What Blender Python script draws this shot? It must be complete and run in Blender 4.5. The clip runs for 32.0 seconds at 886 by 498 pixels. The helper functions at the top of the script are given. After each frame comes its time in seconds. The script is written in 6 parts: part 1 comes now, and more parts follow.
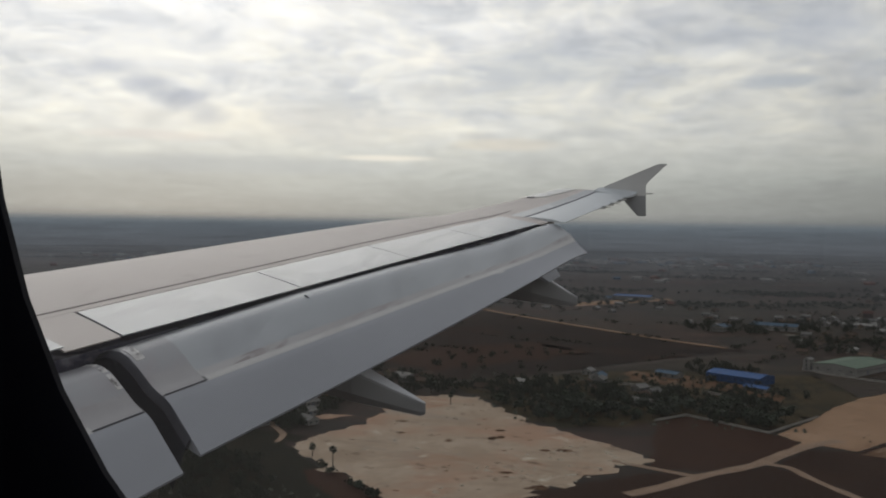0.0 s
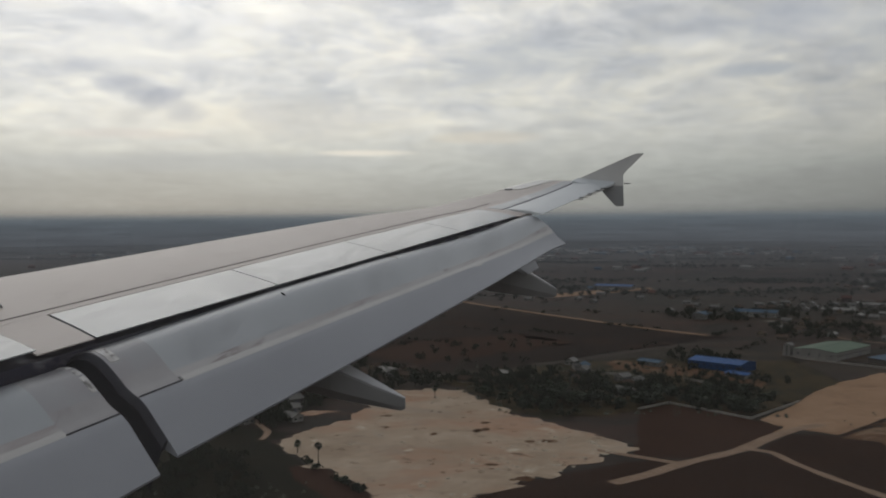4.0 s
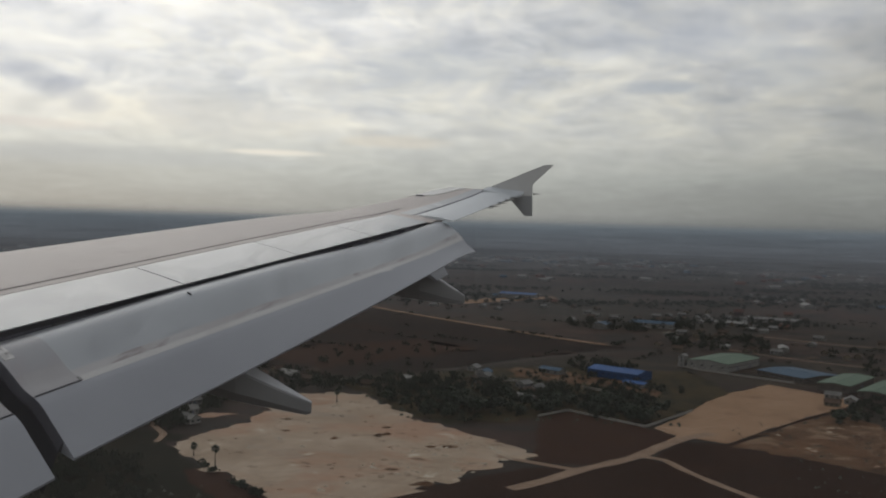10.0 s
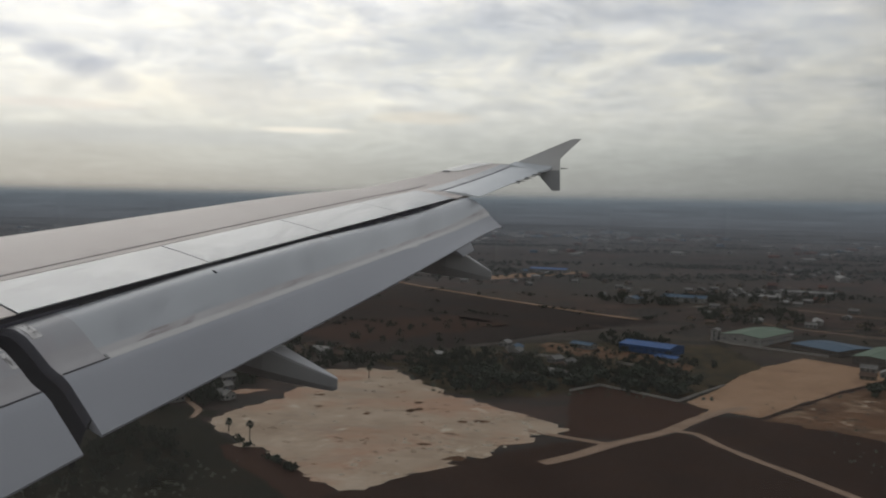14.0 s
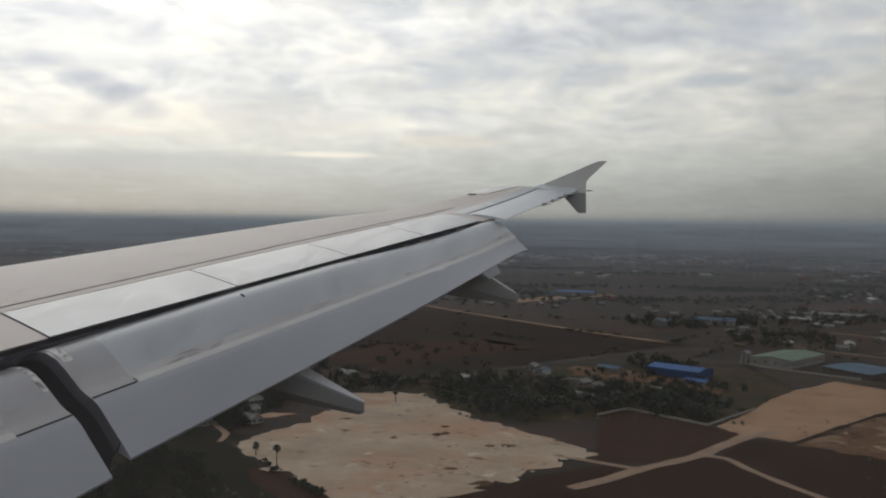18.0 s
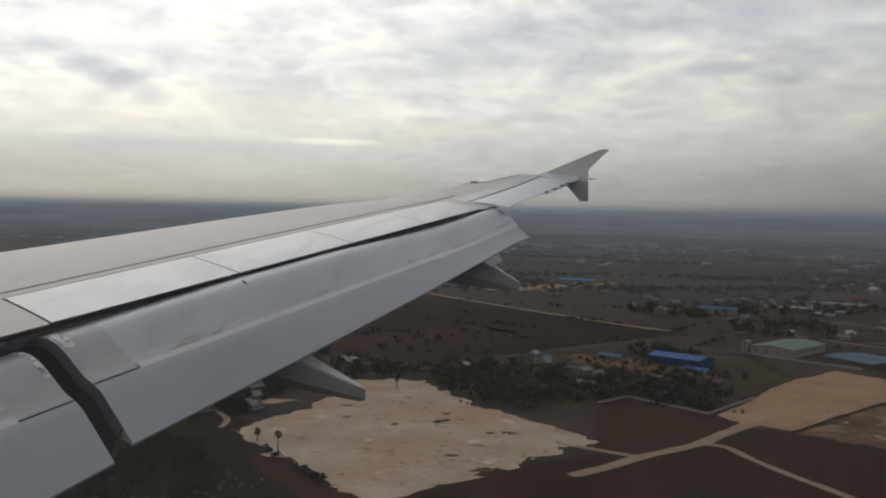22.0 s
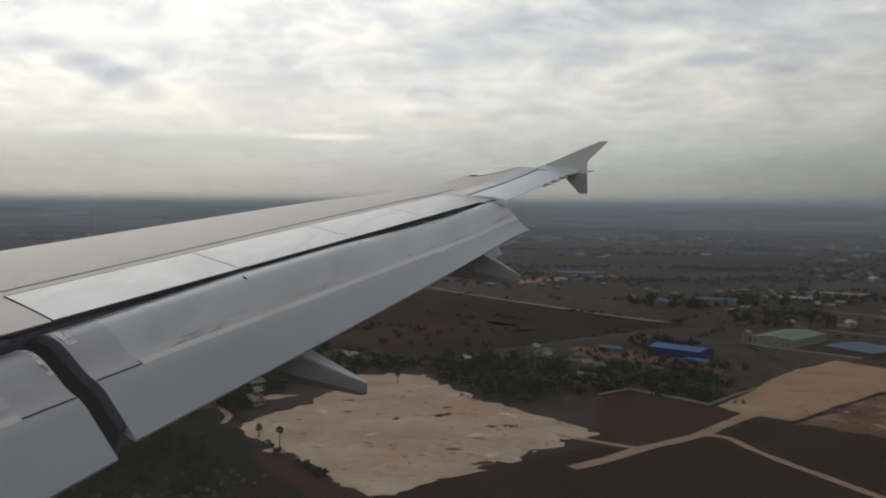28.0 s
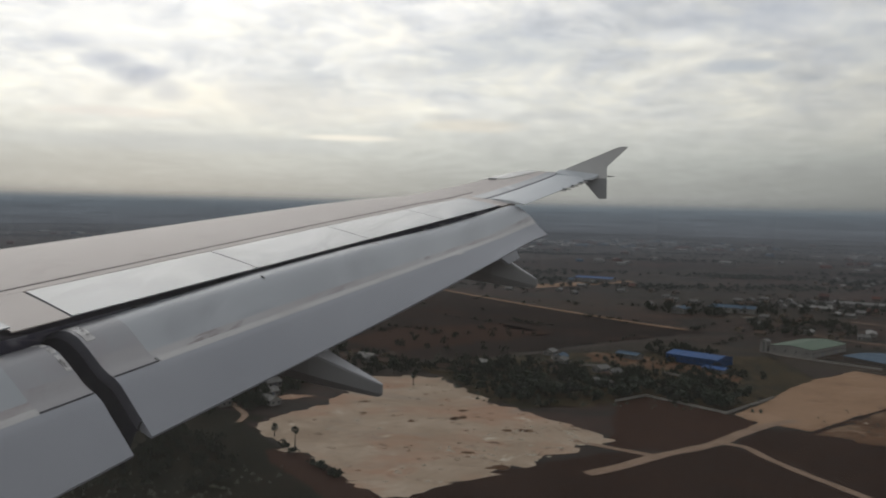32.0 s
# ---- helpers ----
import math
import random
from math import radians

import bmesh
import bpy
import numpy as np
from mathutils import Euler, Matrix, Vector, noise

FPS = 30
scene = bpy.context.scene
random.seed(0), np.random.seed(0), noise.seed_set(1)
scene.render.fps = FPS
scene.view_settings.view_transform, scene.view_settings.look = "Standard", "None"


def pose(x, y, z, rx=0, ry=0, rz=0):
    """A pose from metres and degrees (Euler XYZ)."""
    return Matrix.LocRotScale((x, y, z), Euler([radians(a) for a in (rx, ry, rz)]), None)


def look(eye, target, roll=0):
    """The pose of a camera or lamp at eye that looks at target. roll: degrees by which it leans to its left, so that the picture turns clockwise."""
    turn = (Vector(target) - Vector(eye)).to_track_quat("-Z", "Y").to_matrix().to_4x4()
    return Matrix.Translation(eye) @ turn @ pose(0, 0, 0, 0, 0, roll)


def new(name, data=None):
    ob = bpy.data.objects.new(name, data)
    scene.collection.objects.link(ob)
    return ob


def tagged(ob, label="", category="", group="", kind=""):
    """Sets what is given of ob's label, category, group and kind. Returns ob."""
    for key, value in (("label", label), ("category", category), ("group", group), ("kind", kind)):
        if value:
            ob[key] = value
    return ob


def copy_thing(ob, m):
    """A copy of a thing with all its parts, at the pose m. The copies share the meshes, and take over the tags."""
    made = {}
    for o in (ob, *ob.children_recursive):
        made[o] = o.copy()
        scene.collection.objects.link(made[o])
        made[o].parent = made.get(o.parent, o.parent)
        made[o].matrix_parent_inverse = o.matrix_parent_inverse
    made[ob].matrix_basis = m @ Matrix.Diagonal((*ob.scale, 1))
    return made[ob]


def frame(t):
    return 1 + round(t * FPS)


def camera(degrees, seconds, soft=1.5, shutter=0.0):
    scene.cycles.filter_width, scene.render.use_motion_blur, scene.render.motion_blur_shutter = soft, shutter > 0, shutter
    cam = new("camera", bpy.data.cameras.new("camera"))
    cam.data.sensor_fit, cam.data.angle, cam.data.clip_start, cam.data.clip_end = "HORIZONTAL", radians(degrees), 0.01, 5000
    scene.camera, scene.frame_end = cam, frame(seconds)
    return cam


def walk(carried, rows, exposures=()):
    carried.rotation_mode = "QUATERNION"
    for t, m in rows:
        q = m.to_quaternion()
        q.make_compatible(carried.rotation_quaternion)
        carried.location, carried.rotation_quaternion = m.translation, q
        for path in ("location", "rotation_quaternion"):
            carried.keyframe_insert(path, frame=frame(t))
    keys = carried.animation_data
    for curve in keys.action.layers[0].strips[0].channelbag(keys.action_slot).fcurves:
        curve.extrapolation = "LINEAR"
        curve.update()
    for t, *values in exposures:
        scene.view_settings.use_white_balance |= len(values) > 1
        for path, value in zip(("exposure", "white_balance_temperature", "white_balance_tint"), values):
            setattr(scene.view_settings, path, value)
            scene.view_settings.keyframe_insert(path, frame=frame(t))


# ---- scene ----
cam = camera(51.2, 32.0, soft=2.0)
PATH = [
    (0, pose(1.730, 0.003, 120.023, 88.546, -0.810, -81.164)),
    (0.5, pose(1.730, 0.004, 120.026, 88.424, -0.518, -81.649)),
    (1, pose(1.736, 0.001, 120.026, 88.187, 0.370, -81.357)),
    (1.5, pose(1.744, -0.025, 120.024, 88.920, 0.007, -81.470)),
    (2, pose(1.755, -0.027, 120.022, 87.751, 1.538, -81.698)),
    (2.5, pose(1.757, -0.032, 120.026, 87.689, 1.309, -81.271)),
    (4.5, pose(1.746, -0.019, 120.020, 88.912, -0.711, -83.411)),
    (5, pose(1.738, 0.003, 120.007, 91.846, -3.869, -84.165)),
    (5.5, pose(1.764, -0.034, 120.026, 90.797, -1.899, -85.348)),
    (6, pose(1.767, -0.037, 120.031, 92.113, -3.688, -86.041)),
    (6.5, pose(1.768, -0.037, 120.036, 90.379, -1.135, -87.039)),
    (7, pose(1.763, -0.034, 120.029, 90.340, -2.112, -87.297)),
    (7.5, pose(1.768, -0.037, 120.031, 89.954, -1.842, -87.885)),
    (8, pose(1.764, -0.034, 120.028, 90.987, -2.555, -87.111)),
    (8.5, pose(1.760, -0.030, 120.025, 90.162, -3.023, -86.839)),
    (9, pose(1.760, -0.028, 120.026, 89.283, -2.468, -87.063)),
    (9.5, pose(1.743, 0.025, 120.001, 90.588, -3.677, -86.226)),
    (10, pose(1.746, 0.007, 120.030, 88.509, -1.684, -88.052)),
    (10.5, pose(1.765, -0.035, 120.028, 89.705, -1.099, -86.233)),
    (11, pose(1.765, -0.036, 120.029, 87.917, 0.257, -87.982)),
    (11.5, pose(1.765, -0.034, 120.027, 87.424, 1.309, -87.776)),
    (12, pose(1.762, -0.032, 120.025, 87.264, 0.407, -87.467)),
    (12.5, pose(1.766, -0.036, 120.031, 87.732, -0.890, -86.517)),
    (13, pose(1.761, -0.033, 120.022, 87.799, -0.001, -86.689)),
    (13.5, pose(1.765, -0.035, 120.028, 87.354, -0.911, -86.796)),
    (15.5, pose(1.769, -0.037, 120.033, 86.240, -0.208, -84.540)),
    (16, pose(1.749, -0.019, 120.029, 86.870, -0.575, -84.067)),
    (16.5, pose(1.763, -0.033, 120.027, 87.339, 0.102, -83.526)),
    (17, pose(1.754, -0.027, 120.025, 88.227, -0.083, -83.694)),
    (17.5, pose(1.772, -0.038, 120.031, 88.124, -1.034, -84.952)),
    (18, pose(1.763, -0.035, 120.028, 88.385, -0.729, -84.607)),
    (18.5, pose(1.767, -0.036, 120.025, 87.945, -0.829, -85.483)),
    (19, pose(1.765, -0.036, 120.030, 88.106, -1.018, -84.745)),
    (19.5, pose(1.768, -0.036, 120.028, 88.131, -1.290, -84.695)),
    (20, pose(1.765, -0.033, 120.030, 88.309, -1.226, -85.211)),
    (20.5, pose(1.763, -0.033, 120.030, 88.319, -0.863, -84.851)),
    (21, pose(1.761, -0.031, 120.026, 87.797, -0.798, -84.736)),
    (21.5, pose(1.762, -0.033, 120.026, 88.022, -1.272, -85.218)),
    (22, pose(1.763, -0.034, 120.030, 87.609, -1.021, -84.489)),
    (22.5, pose(1.767, -0.035, 120.029, 87.787, -0.934, -83.874)),
    (23, pose(1.766, -0.035, 120.030, 87.554, -1.104, -83.930)),
    (23.5, pose(1.768, -0.035, 120.029, 88.295, -0.633, -85.421)),
    (24, pose(1.769, -0.037, 120.027, 88.337, -1.487, -85.940)),
    (24.5, pose(1.768, -0.037, 120.031, 87.745, -0.907, -84.774)),
    (25, pose(1.764, -0.033, 120.026, 88.181, -1.023, -85.091)),
    (25.5, pose(1.763, -0.033, 120.028, 87.913, -0.991, -85.028)),
    (27.5, pose(1.759, -0.032, 120.025, 87.175, -0.860, -84.644)),
    (28, pose(1.757, -0.030, 120.026, 87.242, -0.388, -84.553)),
    (28.5, pose(1.764, -0.037, 120.028, 87.342, -1.265, -84.560)),
    (29, pose(1.766, -0.038, 120.032, 87.713, -1.624, -84.985)),
    (29.5, pose(1.760, -0.032, 120.024, 87.459, -1.097, -84.390)),
    (30, pose(1.766, -0.038, 120.029, 87.545, -1.469, -84.105)),
    (30.5, pose(1.758, -0.030, 120.023, 87.822, -1.685, -83.820)),
    (31, pose(1.759, -0.032, 120.028, 87.652, -1.593, -83.502)),
    (31.5, pose(1.759, -0.033, 120.027, 87.589, -1.179, -83.820)),
    (32, pose(1.760, -0.033, 120.024, 87.407, -1.294, -83.392)),
]
EXPOSURES = [(0.0, -0.08), (4.5, -0.22), (6.0, -0.18), (9.0, -0.15), (12.0, -0.1), (13.5, 0.0), (16.0, 0.03), (23.0, 0.06), (28.0, 0.03), (32.0, 0.05)]
HEIGHT = 120.0  # height of the cabin window over the land
BANK = -0.95  # degrees by which the wing is lifted
walk(cam, PATH, EXPOSURES)

# ---- sky, sun ----
SUN = Vector((0.86, 0.42, 0.36)).normalized()


def nodes_of(tree):
    tree.nodes.clear()

    def add(kind, **values):
        node = tree.nodes.new(kind)
        for key, value in values.items():
            if key in node.inputs:
                node.inputs[key].default_value = value
        return node
    return add, tree.links.new


def math_node(add, link, operation, a, b=None, clamp=False):
    node = add("ShaderNodeMath")
    node.operation, node.use_clamp = operation, clamp
    for i, v in enumerate((a, b)):
        if v is None:
            continue
        if isinstance(v, (int, float)):
            node.inputs[i].default_value = v
        else:
            link(v, node.inputs[i])
    return node.outputs[0]


def ramp_node(add, link, fac, stops, mode="LINEAR"):
    node = add("ShaderNodeValToRGB")
    ramp = node.color_ramp
    ramp.interpolation = mode
    while len(ramp.elements) < len(stops):
        ramp.elements.new(0.5)
    for e, (p, c) in zip(ramp.elements, stops):
        e.position = p
        e.color = (*c, 1) if len(c) == 3 else (c[0], c[0], c[0], 1)
    link(fac, node.inputs[0])
    return node.outputs[0]


def mix_node(add, link, fac, a, b, mode="MIX"):
    node = add("ShaderNodeMix")
    node.data_type, node.blend_type = "RGBA", mode
    for i, v in ((0, fac), (6, a), (7, b)):
        if isinstance(v, (int, float)):
            node.inputs[i].default_value = v
        elif isinstance(v, tuple):
            node.inputs[i].default_value = (*v, 1)
        else:
            link(v, node.inputs[i])
    return node.outputs[2]


def make_world():
    world = bpy.data.worlds.new("overcast_sky")
    world.use_nodes = True
    scene.world = world
    add, link = nodes_of(world.node_tree)
    coord = add("ShaderNodeTexCoord").outputs["Generated"]
    sep = add("ShaderNodeSeparateXYZ")
    link(coord, sep.inputs[0])
    x, y, z = sep.outputs
    up = math_node(add, link, "MAXIMUM", z, 0.0)
    # the cloud sheet seen in perspective
    den = math_node(add, link, "ADD", up, 0.19)
    flat = add("ShaderNodeCombineXYZ")
    link(math_node(add, link, "DIVIDE", x, den), flat.inputs[0])
    link(math_node(add, link, "DIVIDE", y, den), flat.inputs[1])

    def cloud(scale, detail, rough, warp, shift):
        place = add("ShaderNodeMapping")
        place.inputs["Location"].default_value = shift
        link(flat.outputs[0], place.inputs[0])
        n = add("ShaderNodeTexNoise", Scale=scale, Detail=detail, Roughness=rough, Distortion=warp)
        link(place.outputs[0], n.inputs["Vector"])
        return n.outputs[0]
    big = cloud(0.8, 4.0, 0.5, 0.0, (3.1, 1.7, 0))
    small = cloud(2.2, 5.0, 0.52, 0.0, (7.3, 4.2, 0))
    streak = cloud(5.0, 4.0, 0.5, 0.0, (1.3, 9.1, 0))
    patchy = cloud(3.9, 6.0, 0.53, 0.1, (5.6, 2.9, 0))
    fluff = cloud(11.0, 6.0, 0.6, 0.0, (2.6, 8.9, 0))
    cover = math_node(add, link, "ADD", math_node(add, link, "MULTIPLY", big, 0.47),
                      math_node(add, link, "ADD", math_node(add, link, "MULTIPLY", small, 0.38), math_node(add, link, "MULTIPLY", streak, 0.15)))
    cover = ramp_node(add, link, cover, [(0.34, (0.15,)), (0.47, (0.6,)), (0.58, (1.0,))])
    # brightness and tint by height over the horizon
    low = ramp_node(add, link, up, [(0.0, (0.320, 0.340, 0.338)), (0.022, (0.405, 0.425, 0.415)), (0.055, (0.575, 0.595, 0.565)),
                                    (0.10, (0.845, 0.84, 0.785)), (0.2, (1.00, 0.985, 0.95)), (0.5, (0.80, 0.82, 0.85))])
    dark = ramp_node(add, link, up, [(0.0, (0.310, 0.330, 0.328)), (0.03, (0.365, 0.38, 0.37)), (0.08, (0.49, 0.505, 0.50)),
                                     (0.15, (0.55, 0.575, 0.60)), (0.5, (0.47, 0.50, 0.55))])
    sky = mix_node(add, link, cover, dark, low)
    # flat bluish cloud bases under the pale sheet
    high = ramp_node(add, link, up, [(0.08, (0.0,)), (0.13, (0.5,))])
    base = math_node(add, link, "MULTIPLY", ramp_node(add, link, patchy, [(0.50, (0.0,)), (0.60, (0.7,)), (0.68, (1.0,))]), high)
    sky = mix_node(add, link, base, sky, (0.54, 0.57, 0.625))
    sky = mix_node(add, link, 1.0, sky, ramp_node(add, link, fluff, [(0.32, (0.93,)), (0.5, (1.0,)), (0.66, (1.07,))]), "MULTIPLY")
    side = add("ShaderNodeVectorMath")
    side.operation = "DOT_PRODUCT"
    link(coord, side.inputs[0])
    side.inputs[1].default_value = SUN
    sky = mix_node(add, link, 1.0, sky, ramp_node(add, link, side.outputs["Value"], [(0.0, (0.62,)), (0.66, (0.60,)), (0.80, (0.82,)), (0.93, (1.0,))]), "MULTIPLY")
    # the sun behind the cloud
    dot = add("ShaderNodeVectorMath")
    dot.operation = "DOT_PRODUCT"
    link(coord, dot.inputs[0])
    dot.inputs[1].default_value = SUN
    near = math_node(add, link, "MAXIMUM", dot.outputs["Value"], 0.0)
    glow = math_node(add, link, "MULTIPLY", math_node(add, link, "POWER", near, 30.0), 0.30)
    core = math_node(add, link, "MULTIPLY", math_node(add, link, "POWER", near, 200.0), 0.65)
    both = math_node(add, link, "MULTIPLY", math_node(add, link, "ADD", glow, core), math_node(add, link, "MULTIPLY", up, 7.0, True))
    tint = mix_node(add, link, 1.0, (1.0, 0.975, 0.91), both, "MULTIPLY")
    sky = mix_node(add, link, 1.0, sky, tint, "ADD")

    # single darker and lighter cloud banks
    squashed = add("ShaderNodeMapping")
    squashed.inputs["Scale"].default_value = (1.0, 1.0, 2.6)
    link(coord, squashed.inputs[0])
    def bank(direction, across, tall, colour, strength, ragged, sky):
        d = Vector(direction).normalized()
        right = d.cross(Vector((0, 0, 1))).normalized()
        a = add("ShaderNodeVectorMath")
        a.operation = "DOT_PRODUCT"
        link(coord, a.inputs[0])
        a.inputs[1].default_value = right / across
        up_ = right.cross(d)
        b = add("ShaderNodeVectorMath")
        b.operation = "DOT_PRODUCT"
        link(coord, b.inputs[0])
        b.inputs[1].default_value = up_ / tall
        n = add("ShaderNodeTexNoise", Scale=15.0, Detail=7.0, Roughness=0.6)
        link(squashed.outputs[0], n.inputs["Vector"])
        r = math_node(add, link, "ADD", math_node(add, link, "POWER", a.outputs["Value"], 2.0), math_node(add, link, "POWER", b.outputs["Value"], 2.0))
        r = math_node(add, link, "ADD", r, math_node(add, link, "MULTIPLY", math_node(add, link, "SUBTRACT", n.outputs[0], 0.5), ragged))
        front = math_node(add, link, "GREATER_THAN", x, 0.3)
        f = math_node(add, link, "MULTIPLY", math_node(add, link, "SUBTRACT", 1.0, r, True), math_node(add, link, "MULTIPLY", front, strength))
        return mix_node(add, link, f, sky, colour)
    for b in BANKS:
        sky = bank(*b, sky)
    # small puffs with pale cream tops and bluish bases
    puff_place = add("ShaderNodeMapping")
    puff_place.inputs["Scale"].default_value = (1.0, 1.0, 2.5)
    puff_place.inputs["Location"].default_value = (2.3, 0.7, 1.9)
    link(coord, puff_place.inputs[0])
    puffs = add("ShaderNodeTexNoise", Scale=11.0, Detail=10.0, Roughness=0.62, Distortion=0.5)
    link(puff_place.outputs[0], puffs.inputs["Vector"])
    tone = ramp_node(add, link, puffs.outputs[0], [(0.36, (0.80, 0.825, 0.86)), (0.45, (0.94, 0.95, 0.965)), (0.53, (1.02, 1.02, 1.0)), (0.63, (1.17, 1.15, 1.08))])
    tone = mix_node(add, link, ramp_node(add, link, up, [(0.055, (0.0,)), (0.13, (0.9,))]), (1.0, 1.0, 1.0), tone)
    sky = mix_node(add, link, 1.0, sky, tone, "MULTIPLY")
    # the hazy plain goes on under the horizon
    below = ramp_node(add, link, math_node(add, link, "ADD", z, 0.5), [(0.490, (1.0,)), (0.503, (0.0,))])
    sky = mix_node(add, link, below, sky, (0.165, 0.185, 0.195))
    nishita = add("ShaderNodeTexSky")
    nishita.sky_type, nishita.sun_disc = "NISHITA", False
    nishita.sun_elevation, nishita.sun_rotation = math.asin(SUN.z), math.atan2(SUN.x, SUN.y)
    thin = mix_node(add, link, 1.0, nishita.outputs[0], (0.07, 0.07, 0.07), "MULTIPLY")
    sky = mix_node(add, link, 0.96, thin, sky)
    back = add("ShaderNodeBackground", Strength=1.0)
    link(sky, back.inputs[0])
    out = add("ShaderNodeOutputWorld")
    link(back.outputs[0], out.inputs[0])


def dir_at(yaw, el):
    a, b = radians(yaw), radians(el)
    return (-math.sin(a) * math.cos(b), math.cos(a) * math.cos(b), math.sin(b))


# yaw and height in degrees, half width, half height, colour, strength, raggedness
BANKS = [
    (dir_at(-106.0, 13.5), 0.16, 0.045, (0.50, 0.53, 0.58), 0.45, 3.0),
    (dir_at(-84.0, 14.0), 0.20, 0.030, (0.60, 0.62, 0.65), 0.5, 3.0),
    (dir_at(-61.6, 8.9), 0.036, 0.0130, (0.54, 0.58, 0.66), 0.65, 1.8),
    (dir_at(-63.4, 8.1), 0.036, 0.0140, (0.52, 0.56, 0.64), 0.75, 1.6),
    (dir_at(-65.3, 7.2), 0.034, 0.0140, (0.50, 0.54, 0.62), 0.80, 1.5),
    (dir_at(-67.0, 6.4), 0.026, 0.0130, (0.48, 0.52, 0.60), 0.80, 1.2),
    (dir_at(-87.5, 9.8), 0.098, 0.0230, (0.58, 0.61, 0.65), 0.60, 2.5),
    (dir_at(-102.3, 11.0), 0.150, 0.0230, (0.53, 0.56, 0.61), 0.60, 2.5),
    (dir_at(-100.8, 8.6), 0.052, 0.0092, (0.43, 0.47, 0.53), 0.9, 0.9),
    (dir_at(-97.3, 10.2), 0.040, 0.0127, (0.86, 0.86, 0.84), 0.60, 2.0),
    (dir_at(-80.5, 10.1), 0.040, 0.0144, (0.92, 0.90, 0.87), 0.50, 2.0),
    (dir_at(-89.1, 7.8), 0.063, 0.0202, (0.92, 0.90, 0.83), 0.60, 2.0),
    (dir_at(-80.5, 8.3), 0.052, 0.0104, (0.60, 0.61, 0.62), 0.50, 2.0),
    (dir_at(-83.3, 5.5), 0.026, 0.0058, (0.50, 0.51, 0.52), 0.60, 1.2),
    (dir_at(-90.1, 5.8), 0.058, 0.0081, (0.52, 0.53, 0.53), 0.50, 2.0),
    (dir_at(-72.6, 6.2), 0.230, 0.0259, (0.90, 0.86, 0.77), 0.45, 2.0),
    (dir_at(-64.3, 5.1), 0.092, 0.0069, (0.82, 0.75, 0.69), 0.50, 1.5),
    (dir_at(-85.1, 5.0), 0.075, 0.0081, (0.74, 0.68, 0.58), 0.60, 1.5),
    (dir_at(-67.7, 3.5), 0.230, 0.0127, (0.47, 0.50, 0.52), 0.50, 1.0),
    (dir_at(-77.7, 4.1), 0.060, 0.0042, (0.90, 0.86, 0.77), 1.0, 0.5),
    (dir_at(-108.2, 9.5), 0.069, 0.0259, (0.49, 0.52, 0.56), 0.50, 2.5),
    (dir_at(-64.3, 10.1), 0.098, 0.0230, (1.00, 1.00, 0.98), 0.70, 1.5),
]
make_world()
sun = new("sun", bpy.data.lights.new("sun", "SUN"))
sun.data.energy, sun.data.angle, sun.data.color = 0.5, radians(45), (1.0, 0.95, 0.86)
sun.matrix_world = look((0, 0, 400), Vector((0, 0, 400)) - SUN)


